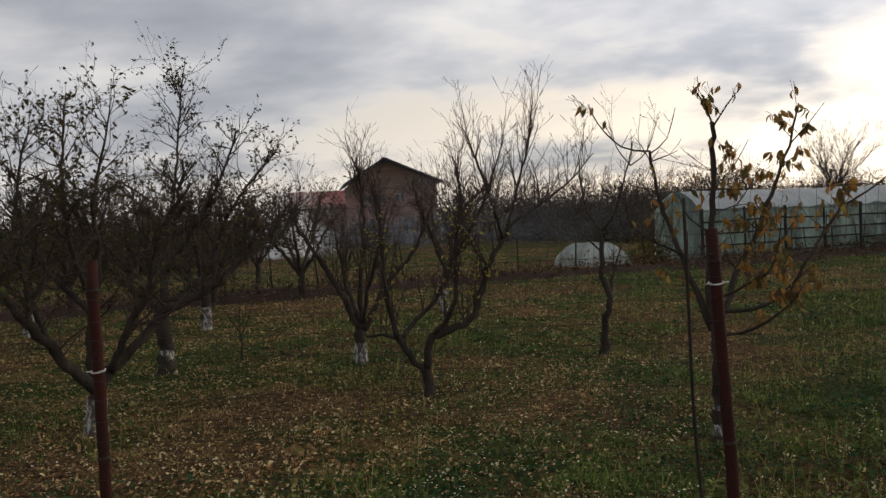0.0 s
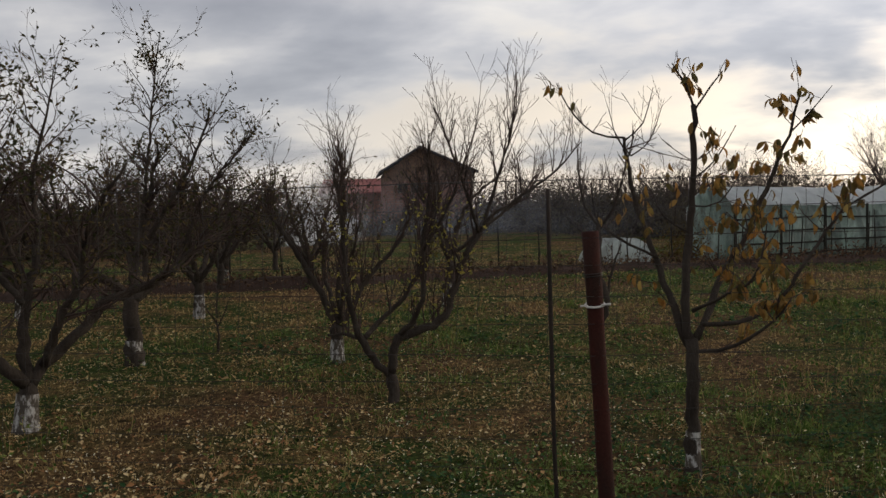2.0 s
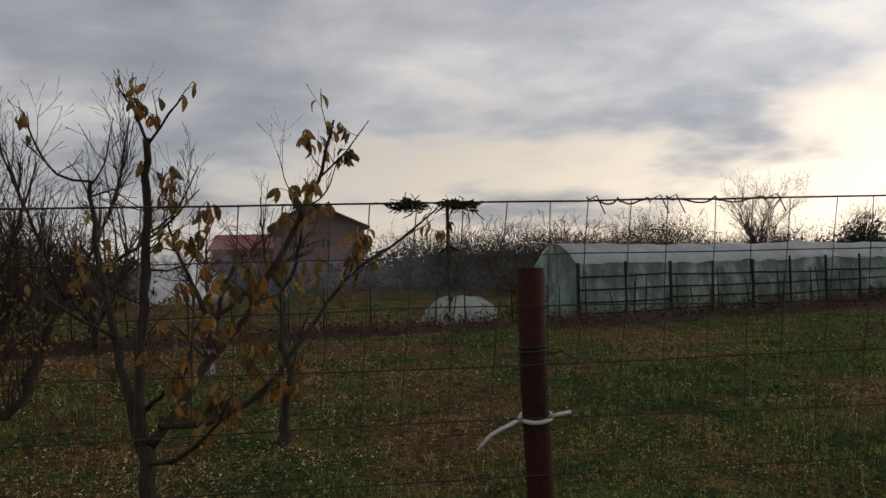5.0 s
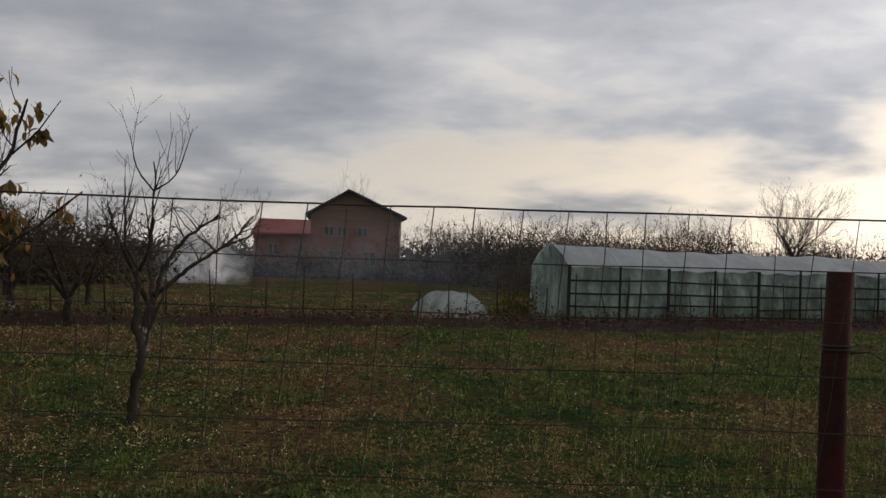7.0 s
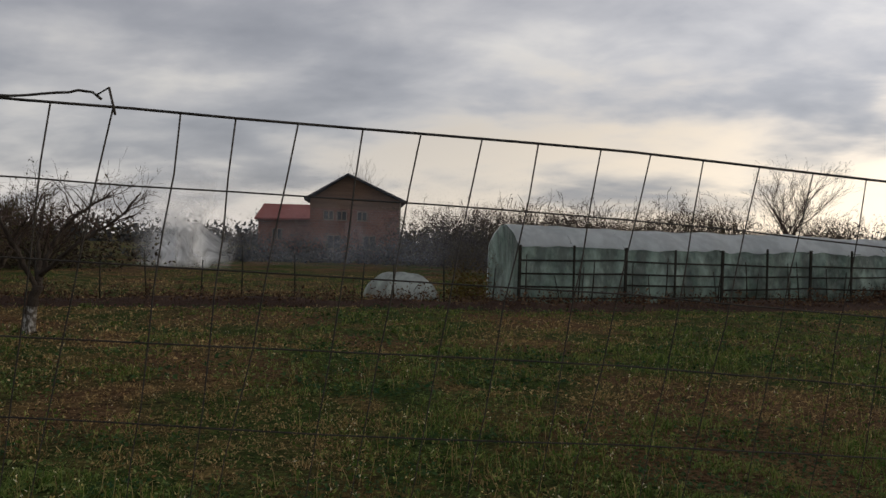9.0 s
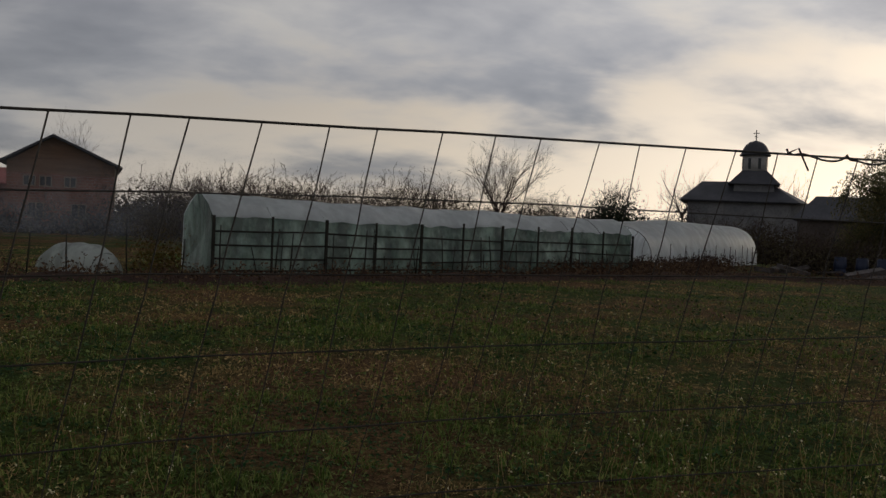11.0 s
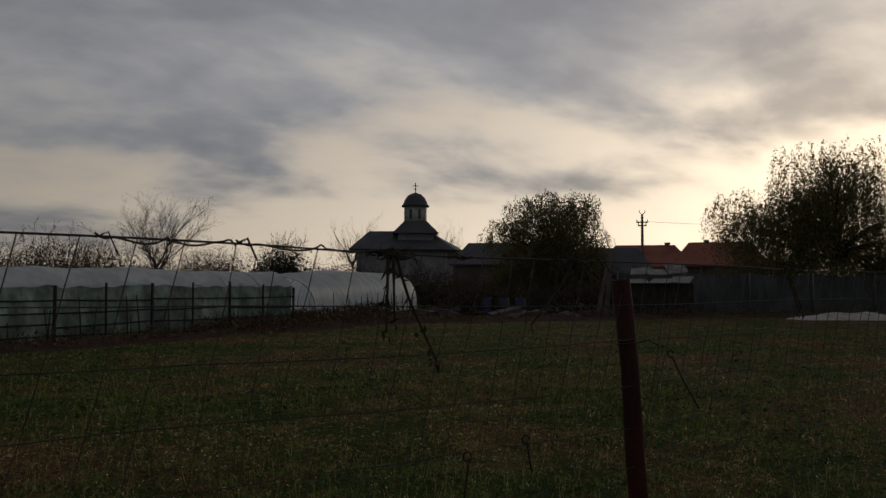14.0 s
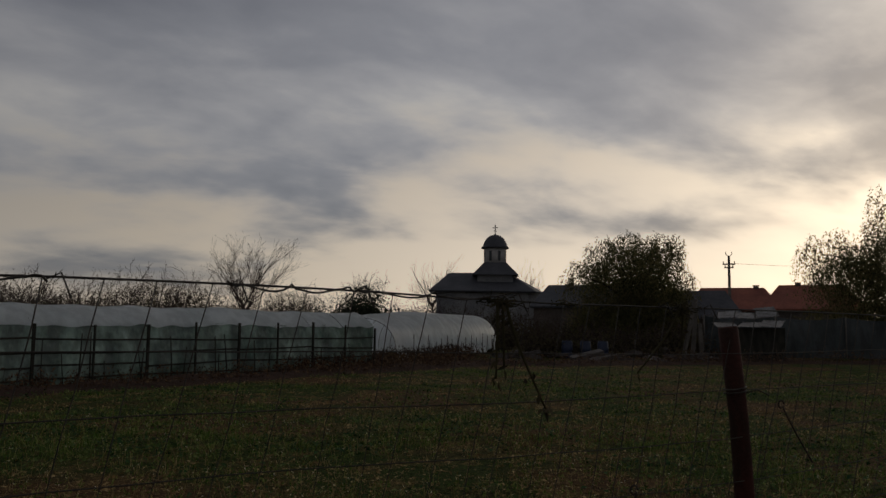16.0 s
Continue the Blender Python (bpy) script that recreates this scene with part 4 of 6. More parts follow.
def far_orchard():
    """Four tree forms, repeated with turns through the back of the orchard."""
    forms = []
    for q in range(3):
        rng = np.random.default_rng(60 + q)
        limbs = []
        for k in range(5):
            a = k * 2 * math.pi / 5 + rng.uniform(-0.4, 0.4)
            c, s = math.cos(a), math.sin(a)
            r = rng.uniform(0.8, 1.2)
            limbs.append((((0, 0, 0.55), (0.35 * c, 0.35 * s, 1.0), (0.7 * r * c, 0.7 * r * s, 1.5), (1.1 * r * c, 1.1 * r * s, 2.0 + rng.uniform(-0.2, 0.5))), 0.05, 0.01))
        tree, _ = orchard_tree("apple_tree", "bare twiggy fruit tree in the back of the orchard", (-5.33, 12.55) if q == 0 else (-7.25, 16.5) if q == 1 else (-5.6, 17.4), 40 * q,
                               (((0, 0, -0.1), (0.02, 0, 0.3), (0, 0, 0.62)), 0.085, 0.07), limbs, dict(APPLE, per_m=13, length=0.6), 70 + q, 0.4 if q == 0 else 0.0, leaves=1100, leaf_mat=M_leaf, leaf_size=0.06)
        forms.append(tree)
    rng = np.random.default_rng(3)
    for k, (x, y, s) in enumerate(((-8.2, 12.0, 1.0), (-6.6, 9.0, 1.1), (-10.0, 15.5, 1.1), (-8.8, 19.5, 1.0), (-9.0, 22.5, 0.95), (-11.5, 20.0, 1.1), (-12.5, 13.5, 1.1), (-13.0, 24.0, 1.1), (-15.5, 26.5, 1.1))):
        m = copy_thing(forms[k % 3], pose(x, y, ground_height(x, y) - 0.02, 0, 0, rng.uniform(0, 360)) @ Matrix.Diagonal((s, s, s, 1)))


far_orchard()

# ---------------------------------------------------------------- plastic greenhouse and tunnels


def build_greenhouse():
    """Long low greenhouse: green film wall in front on posts and rails, milky film roof."""
    length = 16.1
    house = thing("greenhouse", "long patched plastic-film greenhouse with greenish side wall and milky roof", "greenhouse", pose(3.64, 25.35, 0, 0, 0, 34.9))
    rng = np.random.default_rng(31)
    nx, nz = 320, 22
    top = lambda x: 1.58 + 0.06 * x / length + 0.035 * math.sin(x * 1.15) * math.sin(x * 0.37 + 1) - 0.02 * abs(math.sin(x * math.pi / 3.2))
    wall = Geo()
    v = []
    for i in range(nx + 1):
        x = length * i / nx
        for j in range(nz + 1):
            z = top(x) * j / nz
            y = -0.02 + 0.07 * noise.noise(Vector((x * 1.1, z * 0.8, 4))) + 0.05 * abs(noise.noise(Vector((x * 2.6 - z * 2.2, z * 1.6, 7)))) + 0.03 * noise.noise(Vector((x * 6.0 + z * 4, z * 2.5, 17))) + 0.03 * noise.noise(Vector((x * 3.3, z * 1.2, 9))) - 0.03 * math.sin(z * 3) + 0.05 * noise.noise(Vector((x * 1.6 + z * 1.4, z * 0.3, 12)))
            v.append((x, y, z))
    wall.add(v, [(i * (nz + 1) + j, (i + 1) * (nz + 1) + j, (i + 1) * (nz + 1) + j + 1, i * (nz + 1) + j + 1) for i in range(nx) for j in range(nz)])
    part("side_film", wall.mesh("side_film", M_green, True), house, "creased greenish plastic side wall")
    roof = Geo()
    prof = [(-0.13, -0.06), (-0.04, 0.0), (0.22, 0.24), (0.50, 0.42), (0.8, 0.53), (1.15, 0.50), (1.6, 0.28), (2.0, -0.05), (2.05, -1.5)]
    v = []
    for i in range(nx + 1):
        x = length * i / nx
        sag = 0.04 * noise.noise(Vector((x * 0.8, 0, 3))) - 0.03 * abs(math.sin(x * math.pi / 1.6))
        for j, (y, z) in enumerate(prof):
            v.append((x, y, top(x) + z * (1 - 0.10 * x / length) + (sag if 0 < j < 7 else 0) + (0.01 if j else 0.07) * noise.noise(Vector((x * 2, j, 8)))))
    k = len(prof)
    roof.add(v, [(i * k + j, (i + 1) * k + j, (i + 1) * k + j + 1, i * k + j + 1) for i in range(nx) for j in range(k - 1)])
    part("roof_film", roof.mesh("roof_film", M_film, True), house, "milky sagging plastic roof")
    for x, nm in ((0.0, "end_film"), (length, "end_film")):
        g = Geo()
        ring = [(x + 0.02 * rng.normal(), y, top(x) + z * (1 if x == 0 else 0.9)) for y, z in prof] + [(x, 2.05, 0), (x, -0.02, 0)]
        c = (x + (0.10 if x == 0 else -0.1), 0.9, 0.9)
        g.add([c, *ring], [(0, n + 1, (n + 1) % len(ring) + 1) for n in range(len(ring))])
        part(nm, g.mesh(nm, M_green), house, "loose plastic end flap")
    # posts and rails show dark against the film
    for k in range(11):
        x = length * k / 10
        g = Geo()
        w = 0.036 if k % 2 == 0 else 0.02
        g.box((x - w, -0.20, -0.2), (x + w, -0.145, top(x) - 0.02), pose(0, 0, 0, 0, rng.normal() * 0.4, 0))
        part("post", g.mesh("post", M_lath), house)
    for row, z in enumerate((0.18, 0.50, 0.83, 1.16)):
        for k in range(5):
            x0, x1 = length * k / 5 + 0.03, length * (k + 1) / 5 - 0.03
            if rng.uniform() < 0.12:
                continue
            a, b = z + rng.normal() * 0.03, z + rng.normal() * 0.03
            g = Geo()
            g.tube([(x0, -0.13, a), ((x0 + x1) / 2, -0.135, (a + b) / 2 - 0.012), (x1, -0.13, b)], 0.027, 6)
            part("rail", g.mesh("rail", M_lath, True), house)
    for k in range(13):
        x = 0.9 + 1.15 * k + rng.uniform(-0.4, 0.4)
        g = Geo()
        g.tube([(x, -0.22, -0.05), (x + rng.normal() * 0.12, -0.18, rng.uniform(0.5, 1.25))], 0.014, 6)
        part("brace", g.mesh("brace", M_lath, True), house, "leaning wooden stick")
    # stitched seams on the roof
    for x in np.arange(1.6, length, 1.6):
        g = Geo()
        g.tube([(x, y, top(x) + z * (1 - 0.10 * x / length) - 0.02) for y, z in prof[:6]], 0.012, 5)
        part("hoop", g.mesh("hoop", M_lath, True), house)


build_greenhouse()


def arch(width, height, n=14, square=0.75):
    out = []
    for k in range(n + 1):
        a = math.pi * k / n
        c, s = math.cos(a), math.sin(a)
        out.append((-width / 2 * math.copysign(abs(c) ** square, c), height * abs(s) ** square))
    return out


def build_tunnel():
    length = 17.6
    ob = thing("polytunnel", "long white hooped polytunnel with stretched milky film", "polytunnel", pose(17.4, 40.7, 0.1, 0, 0, 52.5))
    prof = arch(4.6, 2.3, 18, 0.72)
    k, nx = len(prof), 90
    g, v = Geo(), []
    for i in range(nx + 1):
        x = length * i / nx
        dip = -0.035 * abs(math.sin(x * math.pi / 1.75)) + 0.02 * noise.noise(Vector((x * 0.7, 1, 3)))
        low = 1 - 0.16 * max(0.0, 1 - x / 7.0)
        v += [(x, y * (1 + dip * 0.4), (z + dip * (1 if z > 0.3 else 0)) * low) for y, z in prof]
    g.add(v, [(i * k + j, (i + 1) * k + j, (i + 1) * k + j + 1, i * k + j + 1) for i in range(nx) for j in range(k - 1)])
    part("cover", g.mesh("cover", M_film, True), ob, "taut milky plastic cover")
    e = Geo()
    e.add([(length + 0.08, 0, 1.0), *[(length, y, z) for y, z in prof]], [(0, n + 1, n + 2) for n in range(k - 1)] + [(0, k, 1)])
    part("end_sheet", e.mesh("end_sheet", M_film), ob, "gathered end sheet")
    for x in np.arange(0, length + 0.1, 1.75):
        h = Geo()
        h.tube([(x, y * 0.992, z * 0.99 * (1 - 0.16 * max(0.0, 1 - x / 7.0)) - 0.02) for y, z in prof], 0.014, 5)
        part("hoop", h.mesh("hoop", M_plank, True), ob)
    rng = np.random.default_rng(2)
    for x in np.arange(1.0, length, 0.95):
        s = Geo()
        y = -2.75 + rng.normal() * 0.12
        s.tube([(x, y, -0.1), (x + rng.normal() * 0.06, y, rng.uniform(0.7, 1.25))], 0.016, 5)
        part("stake", s.mesh("stake", M_lath, True), ob, "thin wooden stake")


build_tunnel()


def build_low_tunnel():
    ob = thing("low_tunnel", "small plastic-film seedling tunnel over bent hoops", "cold frame", pose(0.53, 25.0, 0, 0, 0, -26.6))
    g, v = Geo(), []
    nx, n = 40, 12
    for i in range(nx + 1):
        x = -1.12 + 2.24 * i / nx
        e = max(0.0, 1 - abs(x / 1.13) ** 3.2) ** 0.5
        h = 0.72 * e * (1 + 0.025 * math.cos(x * 11.5))
        for j in range(n + 1):
            a = math.pi * j / n
            v.append((x, -0.5 * math.cos(a) * (0.6 + 0.4 * e) + 0.02 * noise.noise(Vector((x * 5, j, 0))), h * math.sin(a) ** 0.7 + 0.02 * noise.noise(Vector((x * 4, j * 0.6, 6)))))
    g.add(v, [(i * (n + 1) + j, (i + 1) * (n + 1) + j, (i + 1) * (n + 1) + j + 1, i * (n + 1) + j + 1) for i in range(nx) for j in range(n)])
    part("film", g.mesh("film", M_clearfilm, True), ob, "crumpled clear film")
    for x in (-0.85, -0.4, 0.05, 0.5, 0.9):
        h = Geo()
        e = max(0.0, 1 - abs(x / 1.13) ** 3.2) ** 0.5
        h.tube([(x, -0.485 * math.cos(a) * (0.6 + 0.4 * e), 0.70 * e * math.sin(a) ** 0.7 - 0.005) for a in np.linspace(0, math.pi, 14)], 0.012, 5)
        part("hoop", h.mesh("hoop", M_rod, True), ob)


build_low_tunnel()

# the bank of earth and dead stalks along the garden's edge
BANK = np.array([[-16, 12.0], [-6, 17.8], [0.05, 22.0], [4.7, 24.0], [10, 28.0], [16.5, 33.0], [22, 37.0], [29, 36.5], [38, 37.5], [48, 35]])
BANK_AT = np.r_[0, np.cumsum(np.linalg.norm(np.diff(BANK, axis=0), axis=1))]


def on_bank(s):
    return np.array([np.interp(s, BANK_AT, BANK[:, 0]), np.interp(s, BANK_AT, BANK[:, 1])])


def build_bank():
    rng = np.random.default_rng(17)
    s = np.arange(0, BANK_AT[-1], 0.35)
    g, v = Geo(), []
    prof = [(-0.9, -0.05), (-0.5, 0.10), (-0.15, 0.20), (0.25, 0.22), (0.6, 0.12), (1.0, -0.05)]
    for q in s:
        p, a = on_bank(q), on_bank(q + 0.2) - on_bank(q - 0.2)
        a = a / (np.linalg.norm(a) + 1e-9)
        side = np.array([-a[1], a[0]])
        for u, z in prof:
            w = 1 + 0.3 * noise.noise(Vector((q * 0.8, u * 2, 5)))
            v.append((p[0] + side[0] * u * w, p[1] + side[1] * u * w, z * (0.7 + 0.7 * noise.noise(Vector((q * 0.5, u, 1)))) + ground_height(p[0], p[1])))
    k = len(prof)
    g.add(v, [(i * k + j, (i + 1) * k + j, (i + 1) * k + j + 1, i * k + j + 1) for i in range(len(s) - 1) for j in range(k - 1)])
    bank = new("earth_bank", g.mesh("earth_bank", M_soil, True))
    tagged(bank, "low dark bank of dug earth along the garden edge", "earth bank", kind="structure")
    stalks, leaves = Geo(), Geo()
    for _ in range(5200):
        q = rng.uniform(0, BANK_AT[-1])
        p = on_bank(q)
        x, y = p[0] + rng.normal() * 0.45, p[1] + rng.normal() * 0.45
        z = ground_height(x, y) + 0.06
        far = q > 52
        if rng.uniform() < 0.45:
            h = rng.uniform(0.1, 0.40) * (1.6 if far else 1.0)
            d = np.array([rng.normal() * 0.35, rng.normal() * 0.35, 1.0])
            pts = np.array([(x, y, z - 0.05), np.array((x, y, z)) + d * h * 0.5, np.array((x, y, z)) + d * h + rng.normal(size=3) * 0.04])
            stalks.tube(pts, (0.007, 0.005, 0.003), 3, False)
            for _ in range(3):
                leaves.leaf(pts[rng.integers(1, 3)] + rng.normal(size=3) * 0.03, rng.normal(size=3), rng.uniform(0.05, 0.12), rng.uniform(0.03, 0.06), rng)
        else:
            leaves.leaf(np.array((x, y, z + 0.08 + rng.uniform(0, 0.07))), rng.normal(size=3) * (1, 1, 0.3), rng.uniform(0.06, 0.13), rng.uniform(0.04, 0.08), rng)
    tagged(new("dead_stalks", stalks.mesh("dead_stalks", M_twig)), "dead weed stalks standing along the earth bank", "weeds", kind="stuff")
    tagged(new("bank_leaves", leaves.mesh("bank_leaves", M_banklitter)), "brown withered leaves heaped along the earth bank", "leaf litter", kind="stuff")


M_banklitter = leafy("dark_rotting_leaf", (0.045, 0.026, 0.018), (0.085, 0.050, 0.030), (0.17, 0.11, 0.065), thin=0.2)
M_soil = stained("dark_dug_soil", (0.040, 0.024, 0.018), (0.070, 0.042, 0.030), 1.6, 0.95, fine=24, bump=1.0, dist=0.05).m
build_bank()


def build_stakes():
    """Garden stakes with a thin wire behind the bank."""
    rng = np.random.default_rng(19)
    for k in range(22):
        q = 9.5 + k * 1.15
        p = on_bank(q) + (rng.normal() * 0.2, 1.0 + rng.normal() * 0.2)
        h = rng.uniform(0.9, 1.4)
        ob = thing("garden_stake", "thin grey wooden stake standing by the vegetable beds", "stake", pose(p[0], p[1], ground_height(*p), rng.normal() * 2, rng.normal() * 3, 0), "garden stakes")
        g = Geo()
        g.tube([(0, 0, -0.15), (0.01 * rng.normal(), 0, h * 0.5), (0, 0, h)], (0.021, 0.019, 0.013), 6)
        part("stick", g.mesh("stick", M_lath, True), ob)


build_stakes()

# ---------------------------------------------------------------- far houses


def gable_prism(lo, hi, eave, ridge, ridge_x=None):
    """A pitched roof running in depth (y), as a solid slab with overhang."""
    x0, x1, y0, y1 = lo[0], hi[0], lo[1], hi[1]
    rx = (x0 + x1) / 2 if ridge_x is None else ridge_x
    t = 0.16
    pts = []
    for y in (y0, y1):
        pts += [(x0, y, eave), (rx, y, ridge), (x1, y, eave), (x1, y, eave - t), (rx, y, ridge - t), (x0, y, eave - t)]
    f = [(0, 1, 4, 5), (1, 2, 3, 4), (11, 10, 7, 6), (10, 9, 8, 7), (0, 6, 7, 1), (1, 7, 8, 2), (5, 4, 10, 11), (4, 3, 9, 10), (0, 5, 11, 6), (2, 8, 9, 3)]
    return pts, f


def window(parent, x, y, z, w, h, label="small dark window"):
    """Frame and panes set into a wall that faces -y."""
    fr = Geo()
    t = 0.07
    fr.box((x - w / 2, y - 0.05, z), (x - w / 2 + t, y + 0.05, z + h))
    fr.box((x + w / 2 - t, y - 0.05, z), (x + w / 2, y + 0.05, z + h))
    fr.box((x - w / 2 + t, y - 0.05, z), (x + w / 2 - t, y + 0.05, z + t))
    fr.box((x - w / 2 + t, y - 0.05, z + h - t), (x + w / 2 - t, y + 0.05, z + h))
    fr.box((x - t / 2, y - 0.05, z + t), (x + t / 2, y + 0.05, z + h - t))
    win = part("window", fr.mesh("window", M_frame), parent, label)
    for s in (-1, 1):
        g = Geo()
        c = x + s * w / 4
        g.box((c - w / 4 + t / 2 + 0.01, y - 0.01, z + t), (c + w / 4 - t / 2 - 0.01, y + 0.01, z + h - t))
        part("pane", g.mesh("pane", M_glass), win)


def build_brick_house():
    house = thing("brick_house", "two-storey red brick house with boarded gable under a dark pitched roof", "house", pose(-19.0, 60.4, 0, 0, 0, 21))
    w, d, eave, ridge, rx = 7.5, 9.0, 4.65, 6.62, 3.15
    g = Geo()
    g.box((0.35, 0.4, -0.3), (w - 0.35, d, 3.9))
    part("wall", g.mesh("wall", M_brick), house, "red brick walls")
    b = Geo()
    k = 0.5
    b.add([(0.33, k, 3.9), (w - 0.33, k, 3.9), (w - 0.33, k, eave - 0.05), (rx, k, ridge - 0.15), (0.33, k, eave - 0.05), (0.33, d, 3.9), (w - 0.33, d, 3.9), (w - 0.33, d, eave - 0.05), (rx, d, ridge - 0.15), (0.33, d, eave - 0.05)],
          [(0, 1, 2, 3, 4), (9, 8, 7, 6, 5), (0, 4, 9, 5), (1, 6, 7, 2)])
    part("gable_boarding", b.mesh("gable_boarding", M_board), house, "brown horizontal gable boards")
    for z in np.arange(3.95, 6.3, 0.2):
        half_l = rx - 0.35 if z < eave else (rx - 0.35) * (ridge - 0.25 - z) / (ridge - eave)
        half_r = w - 0.35 - rx if z < eave else (w - 0.35 - rx) * (ridge - 0.25 - z) / (ridge - eave)
        if min(half_l, half_r) < 0.2:
            continue
        p = Geo()
        p.box((rx - half_l, 0.45, z), (rx + half_r, 0.497, z + 0.185))
        part("board", p.mesh("board", M_board), house)
    r = Geo()
    r.add(*gable_prism((-0.1, -0.1, 0), (w + 0.15, d + 0.4, 0), eave, ridge, rx))
    part("roof", r.mesh("roof", M_slate), house, "dark sheet roof with deep eaves")
    f = Geo()
    f.box((rx - 0.12, 1.2, ridge - 0.4), (rx + 0.12, 1.5, ridge + 0.08))
    part("ridge_cap", f.mesh("ridge_cap", M_slate), house)
    for x in (1.75, 2.75, 4.3):
        window(house, x, 0.4, 3.0, 0.8, 0.75)
    for x in (2.2, 4.9):
        window(house, x, 0.39, 0.8, 1.0, 1.1)
    c = Geo()
    c.tube([(w - 0.3, 0.32, -0.1), (w - 0.3, 0.32, 4.5)], 0.05, 8)
    part("downpipe", c.mesh("downpipe", M_frame, True), house, "pale rain pipe")


build_brick_house()


def build_side_house():
    house = thing("low_house", "low brick outbuilding with faded red sheet roof beside the house", "house", pose(-28.2, 69.5, 0, 0, 0, 21))
    g = Geo()
    g.box((0.3, 0.4, -0.3), (9.0, 5, 3.3))
    part("wall", g.mesh("wall", M_brick), house)
    r = Geo()
    r.add([(0, 0, 3.3), (9.3, 0, 3.5), (9.3, 2.6, 4.75), (0.5, 2.6, 4.7), (0, 5.2, 3.3), (9.3, 5.2, 3.5), (0, 0, 3.15), (9.3, 0, 3.35), (0, 5.2, 3.15), (9.3, 5.2, 3.35)],
          [(0, 1, 2, 3), (3, 2, 5, 4), (0, 6, 7, 1), (4, 5, 9, 8), (0, 3, 4, 8, 6), (6, 8, 9, 7), (1, 7, 9, 5, 2)])
    part("roof", r.mesh("roof", M_fadedtile), house, "faded red roof")
    window(house, 2.0, 0.4, 1.4, 0.9, 1.0)


build_side_house()


def build_church():
    ch = thing("village_church", "grey plastered village church with round drum, dark dome and cross", "church", pose(47.6, 99.6, 0, 0, 0, -22))
    g = Geo()
    g.box((-5.6, -3.6, -0.3), (5.6, 3.6, 6.2))
    part("nave_wall", g.mesh("nave_wall", M_plaster), ch, "grey plastered walls")
    a = Geo()
    n = 9
    ring = [(5.4 + 2.4 * math.sin(math.pi * k / (n - 1)), -2.9 * math.cos(math.pi * k / (n - 1))) for k in range(n)]
    a.add([(x, y, z) for z in (-0.3, 5.9) for x, y in ring], [(k, k + 1, n + k + 1, n + k) for k in range(n - 1)])
    part("apse", a.mesh("apse", M_plaster, True), ch)
    r = Geo()
    e, t = 6.05, 8.45
    r.add([(-6.5, -4.3, e), (6.5, -4.3, e - 0.05), (7.9, 0, e - 0.05), (6.5, 4.3, e), (-6.5, 4.3, e), (-4.2, 0, t), (3.2, 0, t + 0.1), (-6.4, -4.2, e - 0.2), (6.4, -4.2, e - 0.2), (7.8, 0, e - 0.2), (6.4, 4.2, e - 0.2), (-6.4, 4.2, e - 0.2)],
          [(0, 1, 6, 5), (1, 2, 6), (2, 3, 6), (3, 4, 5, 6), (4, 0, 5), (0, 7, 8, 1), (1, 8, 9, 2), (2, 9, 10, 3), (3, 10, 11, 4), (4, 11, 7, 0), (11, 10, 9, 8, 7)])
    part("roof", r.mesh("roof", M_slate), ch, "dark hipped metal roof")
    b = Geo()
    cx = 1.6
    b.box((cx - 2.2, -2.2, 7.2), (cx + 2.2, 2.2, 8.15))
    part("tower_base", b.mesh("tower_base", M_plaster), ch)
    h = Geo()
    h.add([(cx - 2.85, -2.85, 8.1), (cx + 2.85, -2.85, 8.1), (cx + 2.85, 2.85, 8.1), (cx - 2.85, 2.85, 8.1), (cx - 1.35, -1.35, 9.75), (cx + 1.35, -1.35, 9.75), (cx + 1.35, 1.35, 9.75), (cx - 1.35, 1.35, 9.75)],
          [(0, 1, 5, 4), (1, 2, 6, 5), (2, 3, 7, 6), (3, 0, 4, 7), (4, 5, 6, 7), (3, 2, 1, 0)])
    part("tower_skirt", h.mesh("tower_skirt", M_slate), ch, "dark pyramid skirt roof")
    d = Geo()
    d.tube([(cx, 0, 9.4), (cx, 0, 11.65)], 1.42, 24)
    part("drum", d.mesh("drum", M_drum, True), ch, "round plastered drum")
    for k in range(8):
        w = Geo()
        m = pose(cx, 0, 0, 0, 0, 45 * k + 20)
        w.box((-0.16, -1.46, 9.95), (0.16, -1.40, 11.2), m)
        part("slit_window", w.mesh("slit_window", M_glass), ch)
    o = Geo()
    prof = [(1.72, 11.55), (1.78, 11.68), (1.55, 11.9), (1.42, 12.3), (1.15, 12.8), (0.75, 13.15), (0.3, 13.32), (0.06, 13.40)]
    n = 24
    o.add([(cx + r0 * math.cos(2 * math.pi * k / n), r0 * math.sin(2 * math.pi * k / n), z) for r0, z in prof for k in range(n)],
          [(i * n + k, i * n + (k + 1) % n, (i + 1) * n + (k + 1) % n, (i + 1) * n + k) for i in range(len(prof) - 1) for k in range(n)] + [tuple(range(n - 1, -1, -1))])
    part("dome", o.mesh("dome", M_slate, True), ch, "dark metal dome")
    c = Geo()
    c.tube([(cx, 0, 13.35), (cx, 0, 14.65)], 0.06, 6)
    c.tube([(cx - 0.35, 0, 14.25), (cx + 0.35, 0, 14.25)], 0.055, 6)
    c.tube([(cx - 0.18, 0, 13.85), (cx + 0.18, 0, 13.80)], 0.05, 6)
    part("cross", c.mesh("cross", M_slate, True), ch, "thin iron cross")


build_church()


